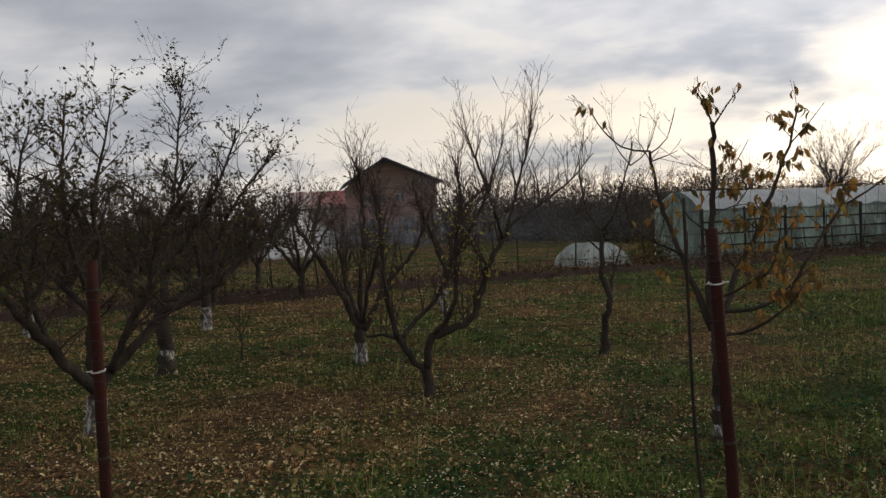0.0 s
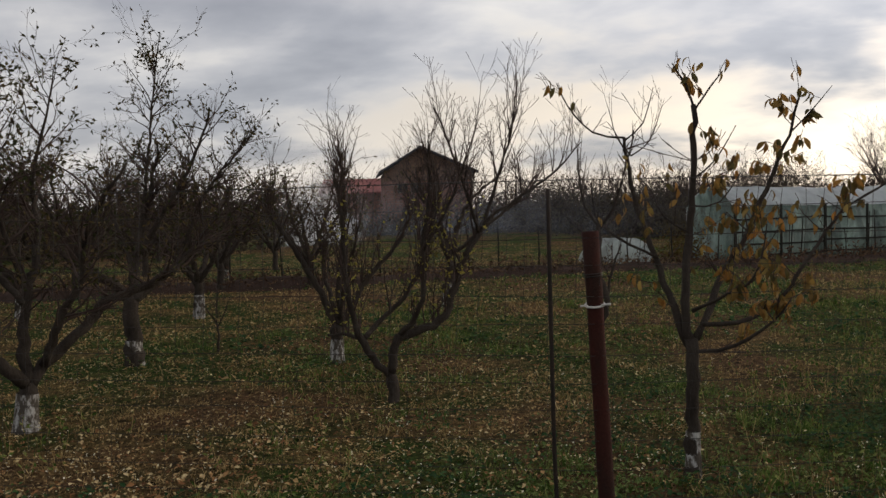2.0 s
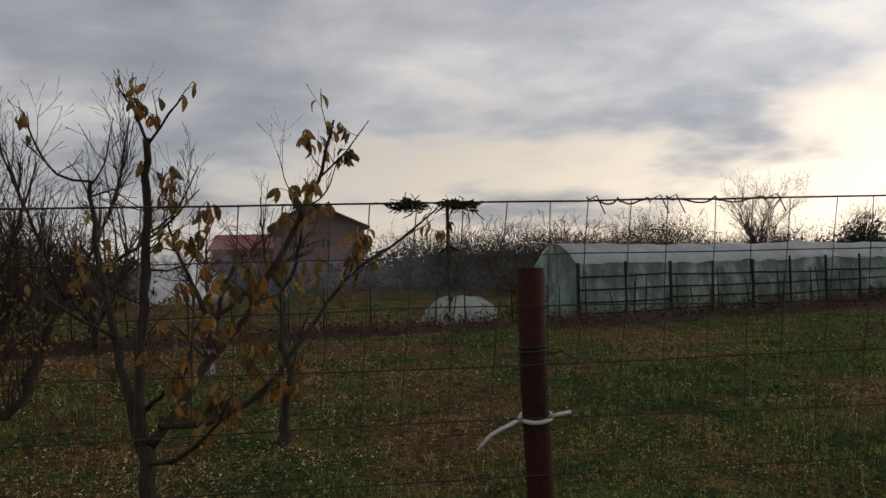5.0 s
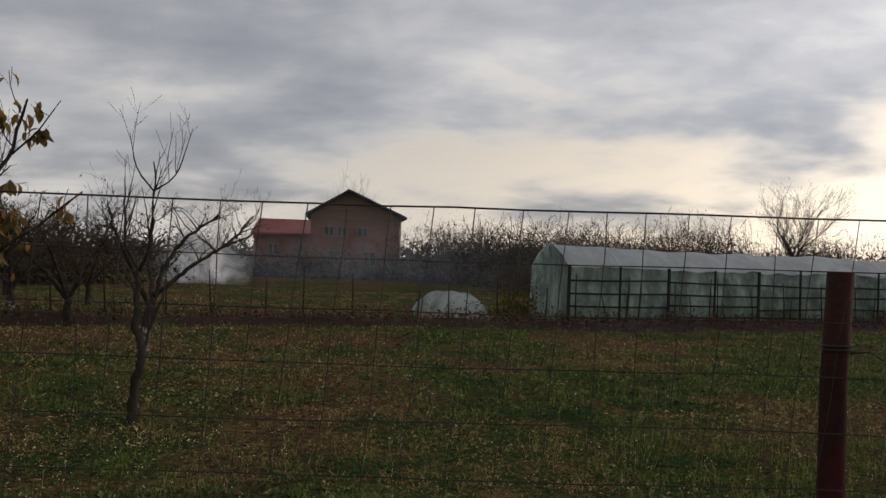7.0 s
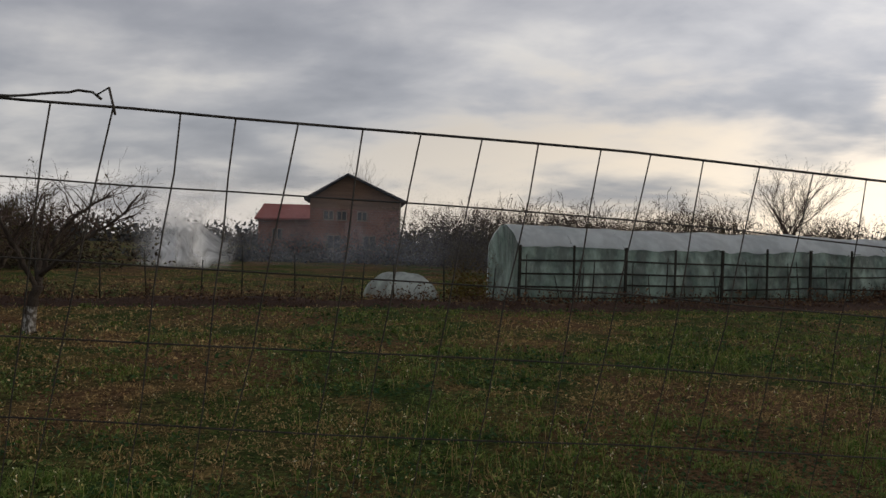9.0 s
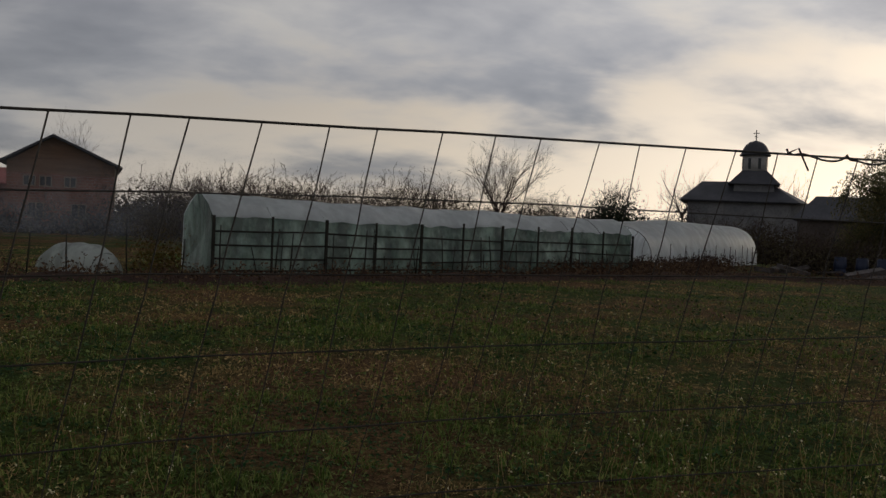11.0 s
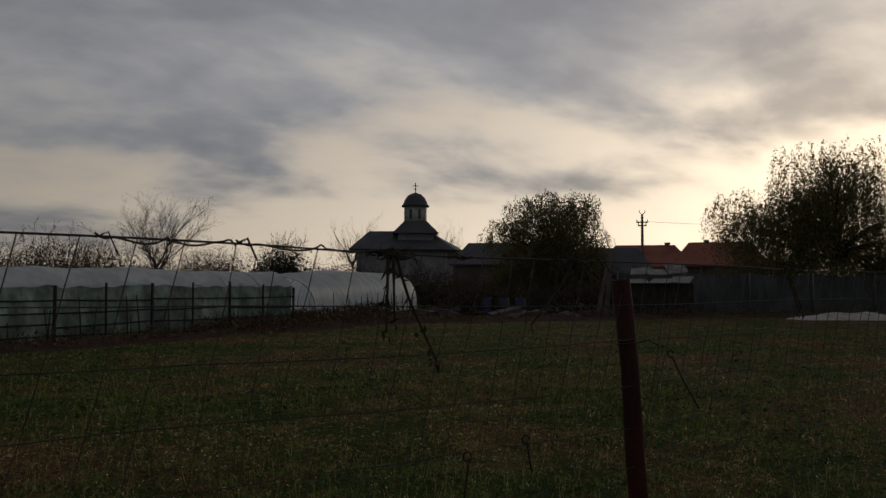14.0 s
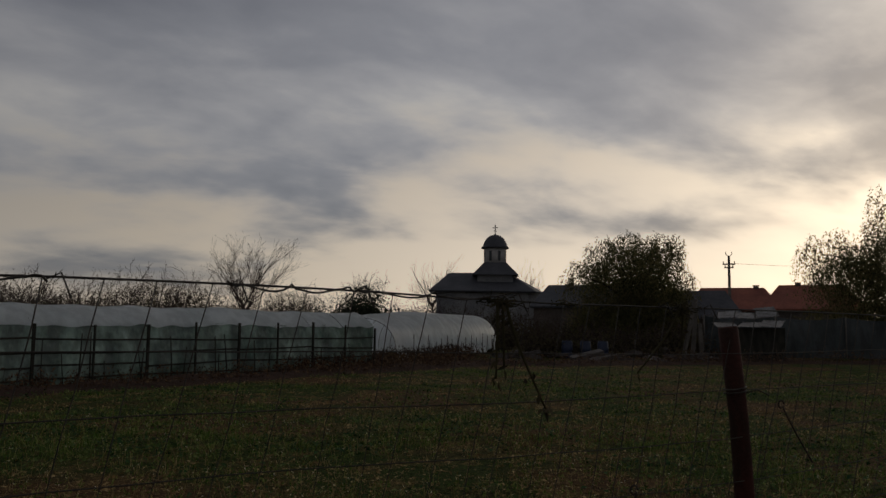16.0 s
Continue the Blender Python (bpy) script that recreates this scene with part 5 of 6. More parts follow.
def build_cottage(label, m, w, d, eave, ridge, wall, roof, chimneys=()):
    """A low house with a hipped roof whose ridge runs along x."""
    ob = thing("village_house", label, "house", m, "village houses")
    g = Geo()
    g.box((0.4, 0.4, -0.3), (w - 0.4, d - 0.4, eave))
    part("wall", g.mesh("wall", wall), ob)
    r = Geo()
    h = d * 0.22
    r.add([(0, 0, eave), (w, 0, eave), (w, d, eave), (0, d, eave), (h, d / 2, ridge), (w - h, d / 2, ridge), (0, 0, eave - 0.15), (w, 0, eave - 0.15), (w, d, eave - 0.15), (0, d, eave - 0.15)],
          [(0, 1, 5, 4), (1, 2, 5), (2, 3, 4, 5), (3, 0, 4), (0, 6, 7, 1), (1, 7, 8, 2), (2, 8, 9, 3), (3, 9, 6, 0), (9, 8, 7, 6)])
    part("roof", r.mesh("roof", roof), ob)
    for x in chimneys:
        c = Geo()
        c.box((x - 0.25, d / 2 - 0.25, ridge - 0.8), (x + 0.25, d / 2 + 0.25, ridge + 0.15))
        c.box((x - 0.31, d / 2 - 0.31, ridge + 0.15), (x + 0.31, d / 2 + 0.31, ridge + 0.24))
        part("chimney", c.mesh("chimney", M_dark), ob, "stubby brick chimney")
    for k in range(2):
        window(ob, w * (0.3 + 0.4 * k), 0.4, 1.0, 1.0, 1.2)


build_cottage("dark low house with sheet roof half hidden by a willow", pose(45.6, 81.5, 0, 0, 0, -30), 13.0, 8.0, 3.9, 6.3, M_dark, M_slate, (4.2,))
build_cottage("village house under a red tiled hipped roof", pose(57.5, 72.0, 0, 0, 0, -38), 9.5, 8.0, 3.6, 5.9, M_dark, M_tile, (7.0,))
build_cottage("village house under a rust-red roof with stub chimneys", pose(63.0, 67.6, 0, 0, 0, -41), 9.5, 8.5, 3.7, 6.15, M_dark, M_tile, (3.6, 5.6))
build_cottage("old shed-like house with grey patched roof", pose(43.6, 58.5, 0, 0, 0, -38), 8.0, 6.5, 2.5, 4.7, M_dark, M_slate)


# ---------------------------------------------------------------- village edge


def build_shed():
    ob = thing("tin_shed", "ramshackle low shed roofed with loose overlapping tin sheets", "shed", pose(35.6, 41.2, 0, 0, 0, -40))
    g = Geo()
    g.box((1.7, 0, -0.2), (4.9, 3.2, 1.75))
    part("wall", g.mesh("wall", M_lath), ob, "dark plank walls")
    rng = np.random.default_rng(4)
    for k in range(3):
        for row in range(2):
            t, v = Geo(), []
            x0, y0 = 1.6 + k * 1.02, -0.35 + row * 1.9
            n = 12
            for i in range(n + 1):
                x = 1.08 * i / n
                dz = 0.025 * math.cos(x * 40)
                v += [(x, 0, dz), (x, 2.05, dz)]
            t.add(v, [(2 * i, 2 * i + 2, 2 * i + 3, 2 * i + 1) for i in range(n)])
            part("tin_sheet", t.mesh("tin_sheet", M_tin, True), ob, "", pose(x0, y0, 1.78 + 0.02 * k + row * 0.47, 9 + rng.normal() * 3, rng.normal() * 3.0, rng.normal() * 5))
    for k in range(3):
        b = Geo()
        b.box((-0.1, -0.1, 0), (0.1, 0.1, 3.4))
        part("pole", b.mesh("pole", M_plank), ob, "thick leaning timber", pose(-0.1 + 0.5 * k, -0.9 + 0.2 * k, -0.1, 4, 13 - 9 * k, 10 * k) @ Matrix.Diagonal((1, 1, 1.0 - 0.2 * k, 1)))


build_shed()


def build_net_fence():
    ob = thing("net_fence", "tall dark shade-net fence on thin grey posts", "fence", pose(39.8, 45.2, 0, 0, 0, -16.5))
    w, panel = 34.0, 4.3
    for k in range(8):
        g, v = Geo(), []
        n = 14
        for i in range(n + 1):
            x = k * panel + panel * i / n
            for z in (0.02, 0.8, 1.6, 2.45):
                v.append((x, 0.10 * noise.noise(Vector((x * 0.6, z, 2))), z - (0.18 * math.sin(math.pi * i / n) if z > 2 else 0)))
        g.add(v, [(i * 4 + j, i * 4 + 4 + j, i * 4 + 5 + j, i * 4 + 1 + j) for i in range(n) for j in range(3)])
        part("net_panel", g.mesh("net_panel", M_netting, True), ob)
    for k in range(9):
        g = Geo()
        g.tube([(k * panel, -0.12, -0.3), (k * panel, -0.12, 2.5)], 0.04, 8)
        part("post", g.mesh("post", M_plank, True), ob)


build_net_fence()


def build_heap():
    ob = new("gravel_heap")
    g, v = Geo(), []
    n, m = 40, 14
    for i in range(n + 1):
        for j in range(m + 1):
            x, y = 7.0 * i / n, 2.6 * j / m - 1.3
            e = max(0, math.sin(math.pi * i / n)) ** 0.6 * max(0, math.cos(y / 1.3 * math.pi / 2)) ** 0.8
            v.append((x, y, e * (0.42 + 0.22 * noise.noise(Vector((x * 0.8, y, 3))) + 0.08 * noise.noise(Vector((x * 3, y * 3, 1)))) - 0.03))
    g.add(v, [(i * (m + 1) + j, (i + 1) * (m + 1) + j, (i + 1) * (m + 1) + j + 1, i * (m + 1) + j + 1) for i in range(n) for j in range(m)])
    tagged(ob, "low pale heap of gravel spread on the bare yard", "gravel heap")
    ob.matrix_world = pose(41.3, 33.6, -0.06, 0, 0, -16)
    part("gravel", g.mesh("gravel", M_sand, True), ob)


build_heap()


def build_yard_clutter():
    rng = np.random.default_rng(23)
    for k, (x, y) in enumerate(((30.2, 44.2), (31.1, 43.8), (32.0, 43.5))):
        ob = thing("plastic_barrel", "dark blue plastic water barrel standing in the yard", "barrel", pose(x, y, 0.0, 0, 0, 0), "yard barrels")
        g = Geo()
        prof = [(0.26, 0), (0.29, 0.05), (0.30, 0.3), (0.285, 0.32), (0.285, 0.36), (0.30, 0.38), (0.30, 0.62), (0.285, 0.64), (0.29, 0.85), (0.25, 0.92)]
        g.tube([(0, 0, z) for _, z in prof], [r for r, _ in prof], 16)
        part("drum", g.mesh("drum", M_barrel, True), ob)
        r = Geo()
        r.tube([(0.27 * math.cos(a), 0.27 * math.sin(a), 0.93) for a in np.linspace(0, 2 * math.pi, 20)], 0.015, 5)
        part("rim", r.mesh("rim", M_barrel, True), ob)
    for k in range(16):
        x = 25.5 + 0.75 * k + rng.normal() * 0.3
        y = 42.5 - 0.25 * k + rng.normal() * 1.2
        ob = thing("scrap_board", "weathered scrap board dumped among the yard weeds", "scrap", pose(x, y, 0.05 + rng.uniform(0, 0.2), rng.uniform(-12, 12), rng.uniform(-14, 14), rng.uniform(0, 360)), "yard scrap")
        g = Geo()
        a, b, c = rng.uniform(0.3, 0.9), rng.uniform(0.12, 0.35), rng.uniform(0.04, 0.28)
        g.box((-a, -b, 0), (a, b, c))
        part("board", g.mesh("board", M_junk), ob)
    ob = thing("old_tyre", "worn car tyre leaning on the yard fence", "tyre", pose(33.8, 40.2, 0.36, 70, 0, 30))
    t = Geo()
    t.tube([(0.27 * math.cos(a), 0.27 * math.sin(a), 0) for a in np.linspace(0, 2 * math.pi, 24)], 0.09, 8, False)
    part("ring", t.mesh("ring", M_rod, True), ob)


build_yard_clutter()


def build_utility_pole():
    ob = thing("utility_pole", "concrete utility pole with crossarm and insulators above the roofs", "utility pole", pose(62.4, 71.0, 0, 0, 0, -40))
    g = Geo()
    g.tube([(0, 0, -0.3), (0, 0, 9.0)], (0.19, 0.12), 8)
    part("mast", g.mesh("mast", M_plank, True), ob)
    for z, w in ((8.1, 0.6), (7.75, 0.45)):
        c = Geo()
        c.box((-w, -0.06, z), (w, 0.06, z + 0.12))
        arm = part("crossarm", c.mesh("crossarm", M_plank), ob)
        for x in (-w + 0.08, w - 0.08):
            i = Geo()
            i.tube([(x, 0, z + 0.12), (x, 0, z + 0.35)], (0.05, 0.035), 8)
            part("insulator", i.mesh("insulator", M_frame, True), arm)
    for x in (-0.28, 0.28):
        i = Geo()
        i.tube([(0, 0, 8.9), (x, 0, 9.15), (x, 0, 9.4)], 0.035, 6)
        part("insulator", i.mesh("insulator", M_rod, True), ob)
    w = Geo()
    w.tube([(0.5 + 40 * t, -12 * t, 8.2 + 1.0 * (2 * t - 1) ** 2 - 1.0) for t in np.linspace(0, 1, 20)], 0.014, 4)
    part("power_line", w.mesh("power_line", M_rod, True), ob, "thin sagging power line")


build_utility_pole()

# ---------------------------------------------------------------- large and far plants


def build_willow(label, at, height, width, seed, strands=1500, mat=None, dense=16):
    """Broad willow: trunk, limbs, and a crown of hanging leaf strands with gaps."""
    rng = np.random.default_rng(seed)
    tree = thing("willow_tree", label, "tree", pose(at[0], at[1], 0, 0, 0, rng.uniform(0, 360)), "willows")
    wood = Geo()
    h = height
    wood.tube(spline([(0, 0, -0.2), (0.1, 0, h * 0.12), (0.0, 0.1, h * 0.3)], 0.3), np.linspace(0.34, 0.26, len(spline([(0, 0, -0.2), (0.1, 0, h * 0.12), (0.0, 0.1, h * 0.3)], 0.3))), 9)
    blobs = []
    for k in range(40):
        a = k * 2.4 + rng.uniform(-0.3, 0.3)
        rr = width * 0.5 * math.sqrt(rng.uniform(0.05, 0.8))
        top = h * (0.50 + 0.44 * (1 - (rr / (width * 0.5)) ** 2)) * (rng.uniform(0.28, 0.85) if k >= 10 else rng.uniform(0.93, 1.04))
        c = np.array([rr * math.cos(a), rr * math.sin(a), top - h * 0.10])
        blobs.append((c, width * rng.uniform(0.13, 0.21)))
        pts = spline([(0, 0.1, h * 0.28), c * 0.45 + (0, 0, h * 0.2), c], 0.4)
        wood.tube(pts, np.linspace(0.16, 0.03, len(pts)), 6)
    part("trunk", wood.mesh("trunk", M_bark, True), tree)
    lv = Geo()
    for _ in range(strands):
        c, r = blobs[rng.integers(len(blobs))]
        d = rng.normal(size=3)
        d /= np.linalg.norm(d)
        p = c + d * r * rng.uniform(0.5, 1.05) * (1, 1, 0.85)
        L = h * rng.uniform(0.08, 0.30)
        sway = rng.normal(size=3) * 0.12
        for j in range(dense):
            t = j / dense
            q = p + (d * 0.35 * t + sway * t) + (0, 0, -L * t * t - 0.1 * t) + rng.normal(size=3) * 0.07
            lv.leaf(q, np.array([0, 0, -1.0]) + rng.normal(size=3) * 0.7, rng.uniform(0.14, 0.26), rng.uniform(0.045, 0.085), rng)
    tagged(part("crown", lv.mesh("crown", mat or M_willow), tree, "drooping dense willow foliage"), kind="stuff")


build_willow("broad dark willow tree with drooping leafy crown at the yard", (42.6, 57.0), 10.8, 8.8, 51, 5200)
build_willow("large willow tree standing over the netted yard", (60.0, 46.4), 13.7, 16.2, 52, 9000)


def build_bare_tree(name, label, at, height, seed, mat, levels=4, spread=0.7, r=0.12):
    rng = np.random.default_rng(seed)
    tree = thing(name, label, "tree", pose(at[0], at[1], 0), "far bare trees")
    wood, tw, ends = Geo(), Geo(), []
    trunk = spline([(0, 0, -0.2), (0.05, 0, height * 0.25), (-0.05, 0, height * 0.46)], 0.25)
    wood.tube(trunk, np.linspace(r, r * 0.75, len(trunk)), 7)
    for k in range(11):
        a = k * 2.4
        grow(rng, tw, ends, trunk[-1 - (k % 4)], np.array([math.cos(a) * spread, math.sin(a) * spread, 1.0]), height * rng.uniform(0.34, 0.54), r * 0.42, levels - 1, 0.16, 0.28, 6 if levels > 3 else 5, 0.7, 0.35, 0.006)
    part("trunk", wood.mesh("trunk", mat, True), tree)
    tagged(part("twig_wood", tw.mesh("twig_wood", mat), tree, "fine bare branches"), kind="stuff")


build_bare_tree("bare_walnut_tree", "round-headed bare tree behind the polytunnel", (13.7, 50.6), 5.6, 5, M_twig, 4, 0.7, 0.10)
build_bare_tree("bare_tree", "bare tree beside the church wall", (56.5, 106.0), 9.6, 6, M_twig, 3, 0.6, 0.16)
build_bare_tree("bare_tree", "bare tree behind the church roof", (44.5, 110.0), 10.0, 7, M_twig, 3, 0.6, 0.16)
build_bare_tree("bare_tree", "bare haze-paled tree behind the brick house", (-23.0, 82.0), 8.5, 8, M_hazytwig, 3, 0.7, 0.16)
build_bare_tree("bare_tree", "bare tree at the village edge", (47.5, 60.5), 5.6, 9, M_twig, 3, 0.7, 0.10)


def thicket(name, label, line, count, high, depth, mat, seed, leaf=(0.12, 0.3), twigs=0.5, twig_mat=None, ragged=0.6, stem=0.03):
    """A band of wild bushes along a line of (x, y), as one mass with a ragged top."""
    rng = np.random.default_rng(seed)
    line = np.array(line, float)
    at = np.r_[0, np.cumsum(np.linalg.norm(np.diff(line, axis=0), axis=1))]
    lv, tw = Geo(), Geo()
    for _ in range(count):
        s = rng.uniform(0, at[-1])
        x, y = np.interp(s, at, line[:, 0]) + rng.normal() * depth * 0.4, np.interp(s, at, line[:, 1]) + rng.normal() * depth * 0.4
        h = high * (1 - 0.62 * ragged + 1.25 * ragged * abs(noise.noise(Vector((s * 0.16, seed, 0)))) ** 0.8 + 0.45 * ragged * noise.noise(Vector((s * 0.55, y * 0.5, 4))) + 0.2 * ragged * noise.noise(Vector((s * 1.9, seed, 8))))
        z = h * rng.beta(1.05, 1.35)
        fat = 2.2 - 1.75 * z / h
        lv.leaf(np.array([x, y, z]), rng.normal(size=3), rng.uniform(*leaf) * fat, rng.uniform(*leaf) * 0.55 * fat, rng)
        if rng.uniform() < twigs * 0.05:
            d = np.array([rng.normal() * 0.45, rng.normal() * 0.45, 1.0])
            grow(rng, tw, [], np.array([x, y, h * rng.uniform(0.5, 0.92)]), d, high * rng.uniform(0.09, 0.24), stem * 0.5, 1, 0.1, 0.4, 4, 0.8, 0.35, stem * 0.35)
    ob = new(name)
    tagged(ob, label, "bushes", kind="stuff")
    tagged(part("foliage", lv.mesh("foliage", mat), ob), kind="stuff")
    if tw.v:
        tagged(part("twig_wood", tw.mesh("twig_wood", twig_mat or M_twig), ob), kind="stuff")


thicket("evergreen_bush", "dense dark evergreen bush rising behind the polytunnel", [(21.8, 62.0), (23.6, 62.8), (24.6, 63.5)], 4800, 4.7, 1.4, M_conifer, 12, (0.14, 0.30), 0.35, ragged=0.5)
thicket("dark_thicket", "dense dark leafless thicket between the brick house and the greenhouse", [(-9.5, 62), (-3, 56), (2.5, 48), (5, 44)], 48000, 3.9, 5.0, M_hedge, 1, (0.08, 0.18), 0.25)
thicket("bush_row", "ragged row of autumn bushes behind the greenhouse", [(2, 52), (12, 66), (22, 76)], 56000, 4.6, 3.0, M_hedge, 2, (0.09, 0.20), 0.4, ragged=0.9)
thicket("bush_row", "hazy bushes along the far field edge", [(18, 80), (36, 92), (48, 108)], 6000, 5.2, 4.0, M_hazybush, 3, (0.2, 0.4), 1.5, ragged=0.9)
thicket("far_woods", "hazy far tree line along the horizon", [(-150, 90), (-60, 150), (30, 190), (120, 160), (220, 90), (260, 20)], 15000, 7.5, 10.0, M_hazybush, 4, (0.6, 1.3), 0.8, M_hazytwig, 0.8)
thicket("dark_thicket", "dark leafless hedge at the back of the orchard", [(-36, 14), (-26, 24), (-20, 30), (-16.5, 33.5)], 22000, 3.2, 4.0, M_hedge, 5, (0.07, 0.18), 0.4)
thicket("bush_row", "dark overgrown bushes round the village yards", [(31, 62), (38, 60), (43, 56), (47, 50)], 7000, 3.4, 3.0, M_hedge, 6, (0.12, 0.3), 0.8)
thicket("bush_row", "tangled weeds and low bushes in front of the yard", [(28.5, 45.5), (31, 46), (36, 46), (41, 46.5)], 7000, 2.3, 2.0, M_hedge, 7, (0.10, 0.2), 0.8)
thicket("bush_row", "bushes in front of the church wall", [(36, 86), (42, 84), (47, 80)], 3500, 4.6, 3.0, M_hedge, 8, (0.15, 0.3), 0.8)
thicket("garden_shrub", "yellowing garden shrub beside the greenhouse end", [(1.9, 25.2), (2.7, 25.6)], 800, 1.75, 0.6, M_shrub, 9, (0.04, 0.09), 5.0, M_barkgrey, ragged=0.4, stem=0.006)
thicket("bush_row", "haze-grey bushes behind the smoke", [(-24, 48), (-18, 52), (-10, 56)], 4000, 2.6, 3.0, M_hazybush, 10, (0.12, 0.28), 0.8)
thicket("dead_weeds", "reddish dead weeds standing along the foot of the polytunnel", [(13.5, 31.5), (17.5, 35.8), (21.0, 39.8), (24.5, 45.5)], 6000, 0.85, 1.6, M_banklitter, 11, (0.06, 0.15), 2.0, ragged=0.6, stem=0.02)


# ---------------------------------------------------------------- grass, weeds and fallen leaves
WALK_LINE = np.array([[1.2, 0.5], [3.8, 3.0], [6.7, 3.9], [9.3, 4.7]])


def from_walk(x, y):
    """Distance on the ground from the line of the walk."""
    best = np.full(len(x), 1e9)
    for a, b in zip(WALK_LINE[:-1], WALK_LINE[1:]):
        t = np.clip(((x - a[0]) * (b - a)[0] + (y - a[1]) * (b - a)[1]) / ((b - a) @ (b - a)), 0, 1)
        best = np.minimum(best, np.hypot(x - a[0] - t * (b - a)[0], y - a[1] - t * (b - a)[1]))
    return best


def patch(x, y, scale, seed):
    return np.array([noise.noise(Vector((a * scale, b * scale, seed))) for a, b in zip(x, y)])


def scatter(n, near, far, rng, power=1.0):
    """Random places beyond the fence between two distances from the walk, thicker near."""
    out = []
    got = 0
    while got < n:
        x, y = rng.uniform(-16, 40, n), rng.uniform(3.6, 46, n)
        d = from_walk(x, y)
        keep = (d > near) & (d < far) & (rng.uniform(size=n) < np.minimum(1, 3.8 / d) ** power) & (y > 2.6 + 0.28 * x + 0.3)
        out.append(np.c_[x[keep], y[keep]])
        got += int(keep.sum())
    return np.vstack(out)[:n]


def blades(name, label, spots, height, width, mat, rng, lean=0.45, category="grass"):
    """One bent blade at every spot."""
    n = len(spots)
    z = np.array([ground_height(a, b) for a, b in spots]) - 0.01
    a = rng.uniform(0, 2 * math.pi, n)
    h = height * rng.uniform(0.45, 1.25, n)
    w = width * rng.uniform(0.6, 1.3, n)
    tilt = rng.normal(size=(n, 2)) * lean
    base = np.c_[spots, z]
    side = np.c_[np.cos(a), np.sin(a), np.zeros(n)] * w[:, None] * 0.5
    mid = base + np.c_[tilt * h[:, None] * 0.35, h * 0.6]
    tip = base + np.c_[tilt * h[:, None], h * np.clip(1 - 0.3 * np.abs(tilt).sum(1), 0.35, 1)]
    v = np.stack([base - side, base + side, mid + side * 0.75, mid - side * 0.75, tip], 1).reshape(-1, 3)
    k = np.arange(n)[:, None] * 5
    quads, tris = k + [0, 1, 2, 3], k + [3, 2, 4]
    me = bpy.data.meshes.new(name)
    me.from_pydata(v.tolist(), [], quads.tolist() + tris.tolist())
    me.materials.append(mat)
    return tagged(new(name, me), label, category, kind="stuff")


def greenness(x, y):
    """Where the meadow is green (above 0) and where dry, in patches of one to three metres."""
    return 1.9 * patch(x * 0.8, y, 0.34, 2.0) + 1.0 * patch(x, y * 1.4, 0.95, 6.0) + np.clip((x - 0.3) * 0.13, -0.40, 0.16)


def tufts(spots, each, spread, rng):
    """Several blades round each place."""
    return np.repeat(spots, each, 0) + rng.normal(size=(len(spots) * each, 2)) * spread


def leaf_cloud(name, label, spots, low, high, size, wide, mat, rng, steep=0.35, category="weeds"):
    """One small folded leaf at every spot, lying or tilted."""
    n = len(spots)
    z = np.array([ground_height(a, b) for a, b in spots]) + rng.uniform(low, high, n)
    p = np.c_[spots, z]
    a = rng.uniform(0, 2 * math.pi, n)
    d = np.c_[np.cos(a), np.sin(a), rng.normal(size=n) * steep]
    d /= np.linalg.norm(d, axis=1)[:, None]
    s = np.c_[-np.sin(a), np.cos(a), rng.normal(size=n) * steep]
    s /= np.linalg.norm(s, axis=1)[:, None]
    L = (size * rng.uniform(0.55, 1.3, n))[:, None]
    W = L * (wide * rng.uniform(0.75, 1.25, n))[:, None]
    up = np.array([0, 0, 1.0])
    v = np.stack([p, p + d * L * 0.45 + s * W * 0.5 + up * W * 0.18, p + d * L, p + d * L * 0.5 - s * W * 0.5 + up * W * 0.18], 1).reshape(-1, 3)
    k = np.arange(n)[:, None] * 4
    me = bpy.data.meshes.new(name)
    me.from_pydata(v.tolist(), [], (k + [0, 1, 2]).tolist() + (k + [0, 2, 3]).tolist())
    me.materials.append(mat)
    return tagged(new(name, me), label, category, kind="stuff")


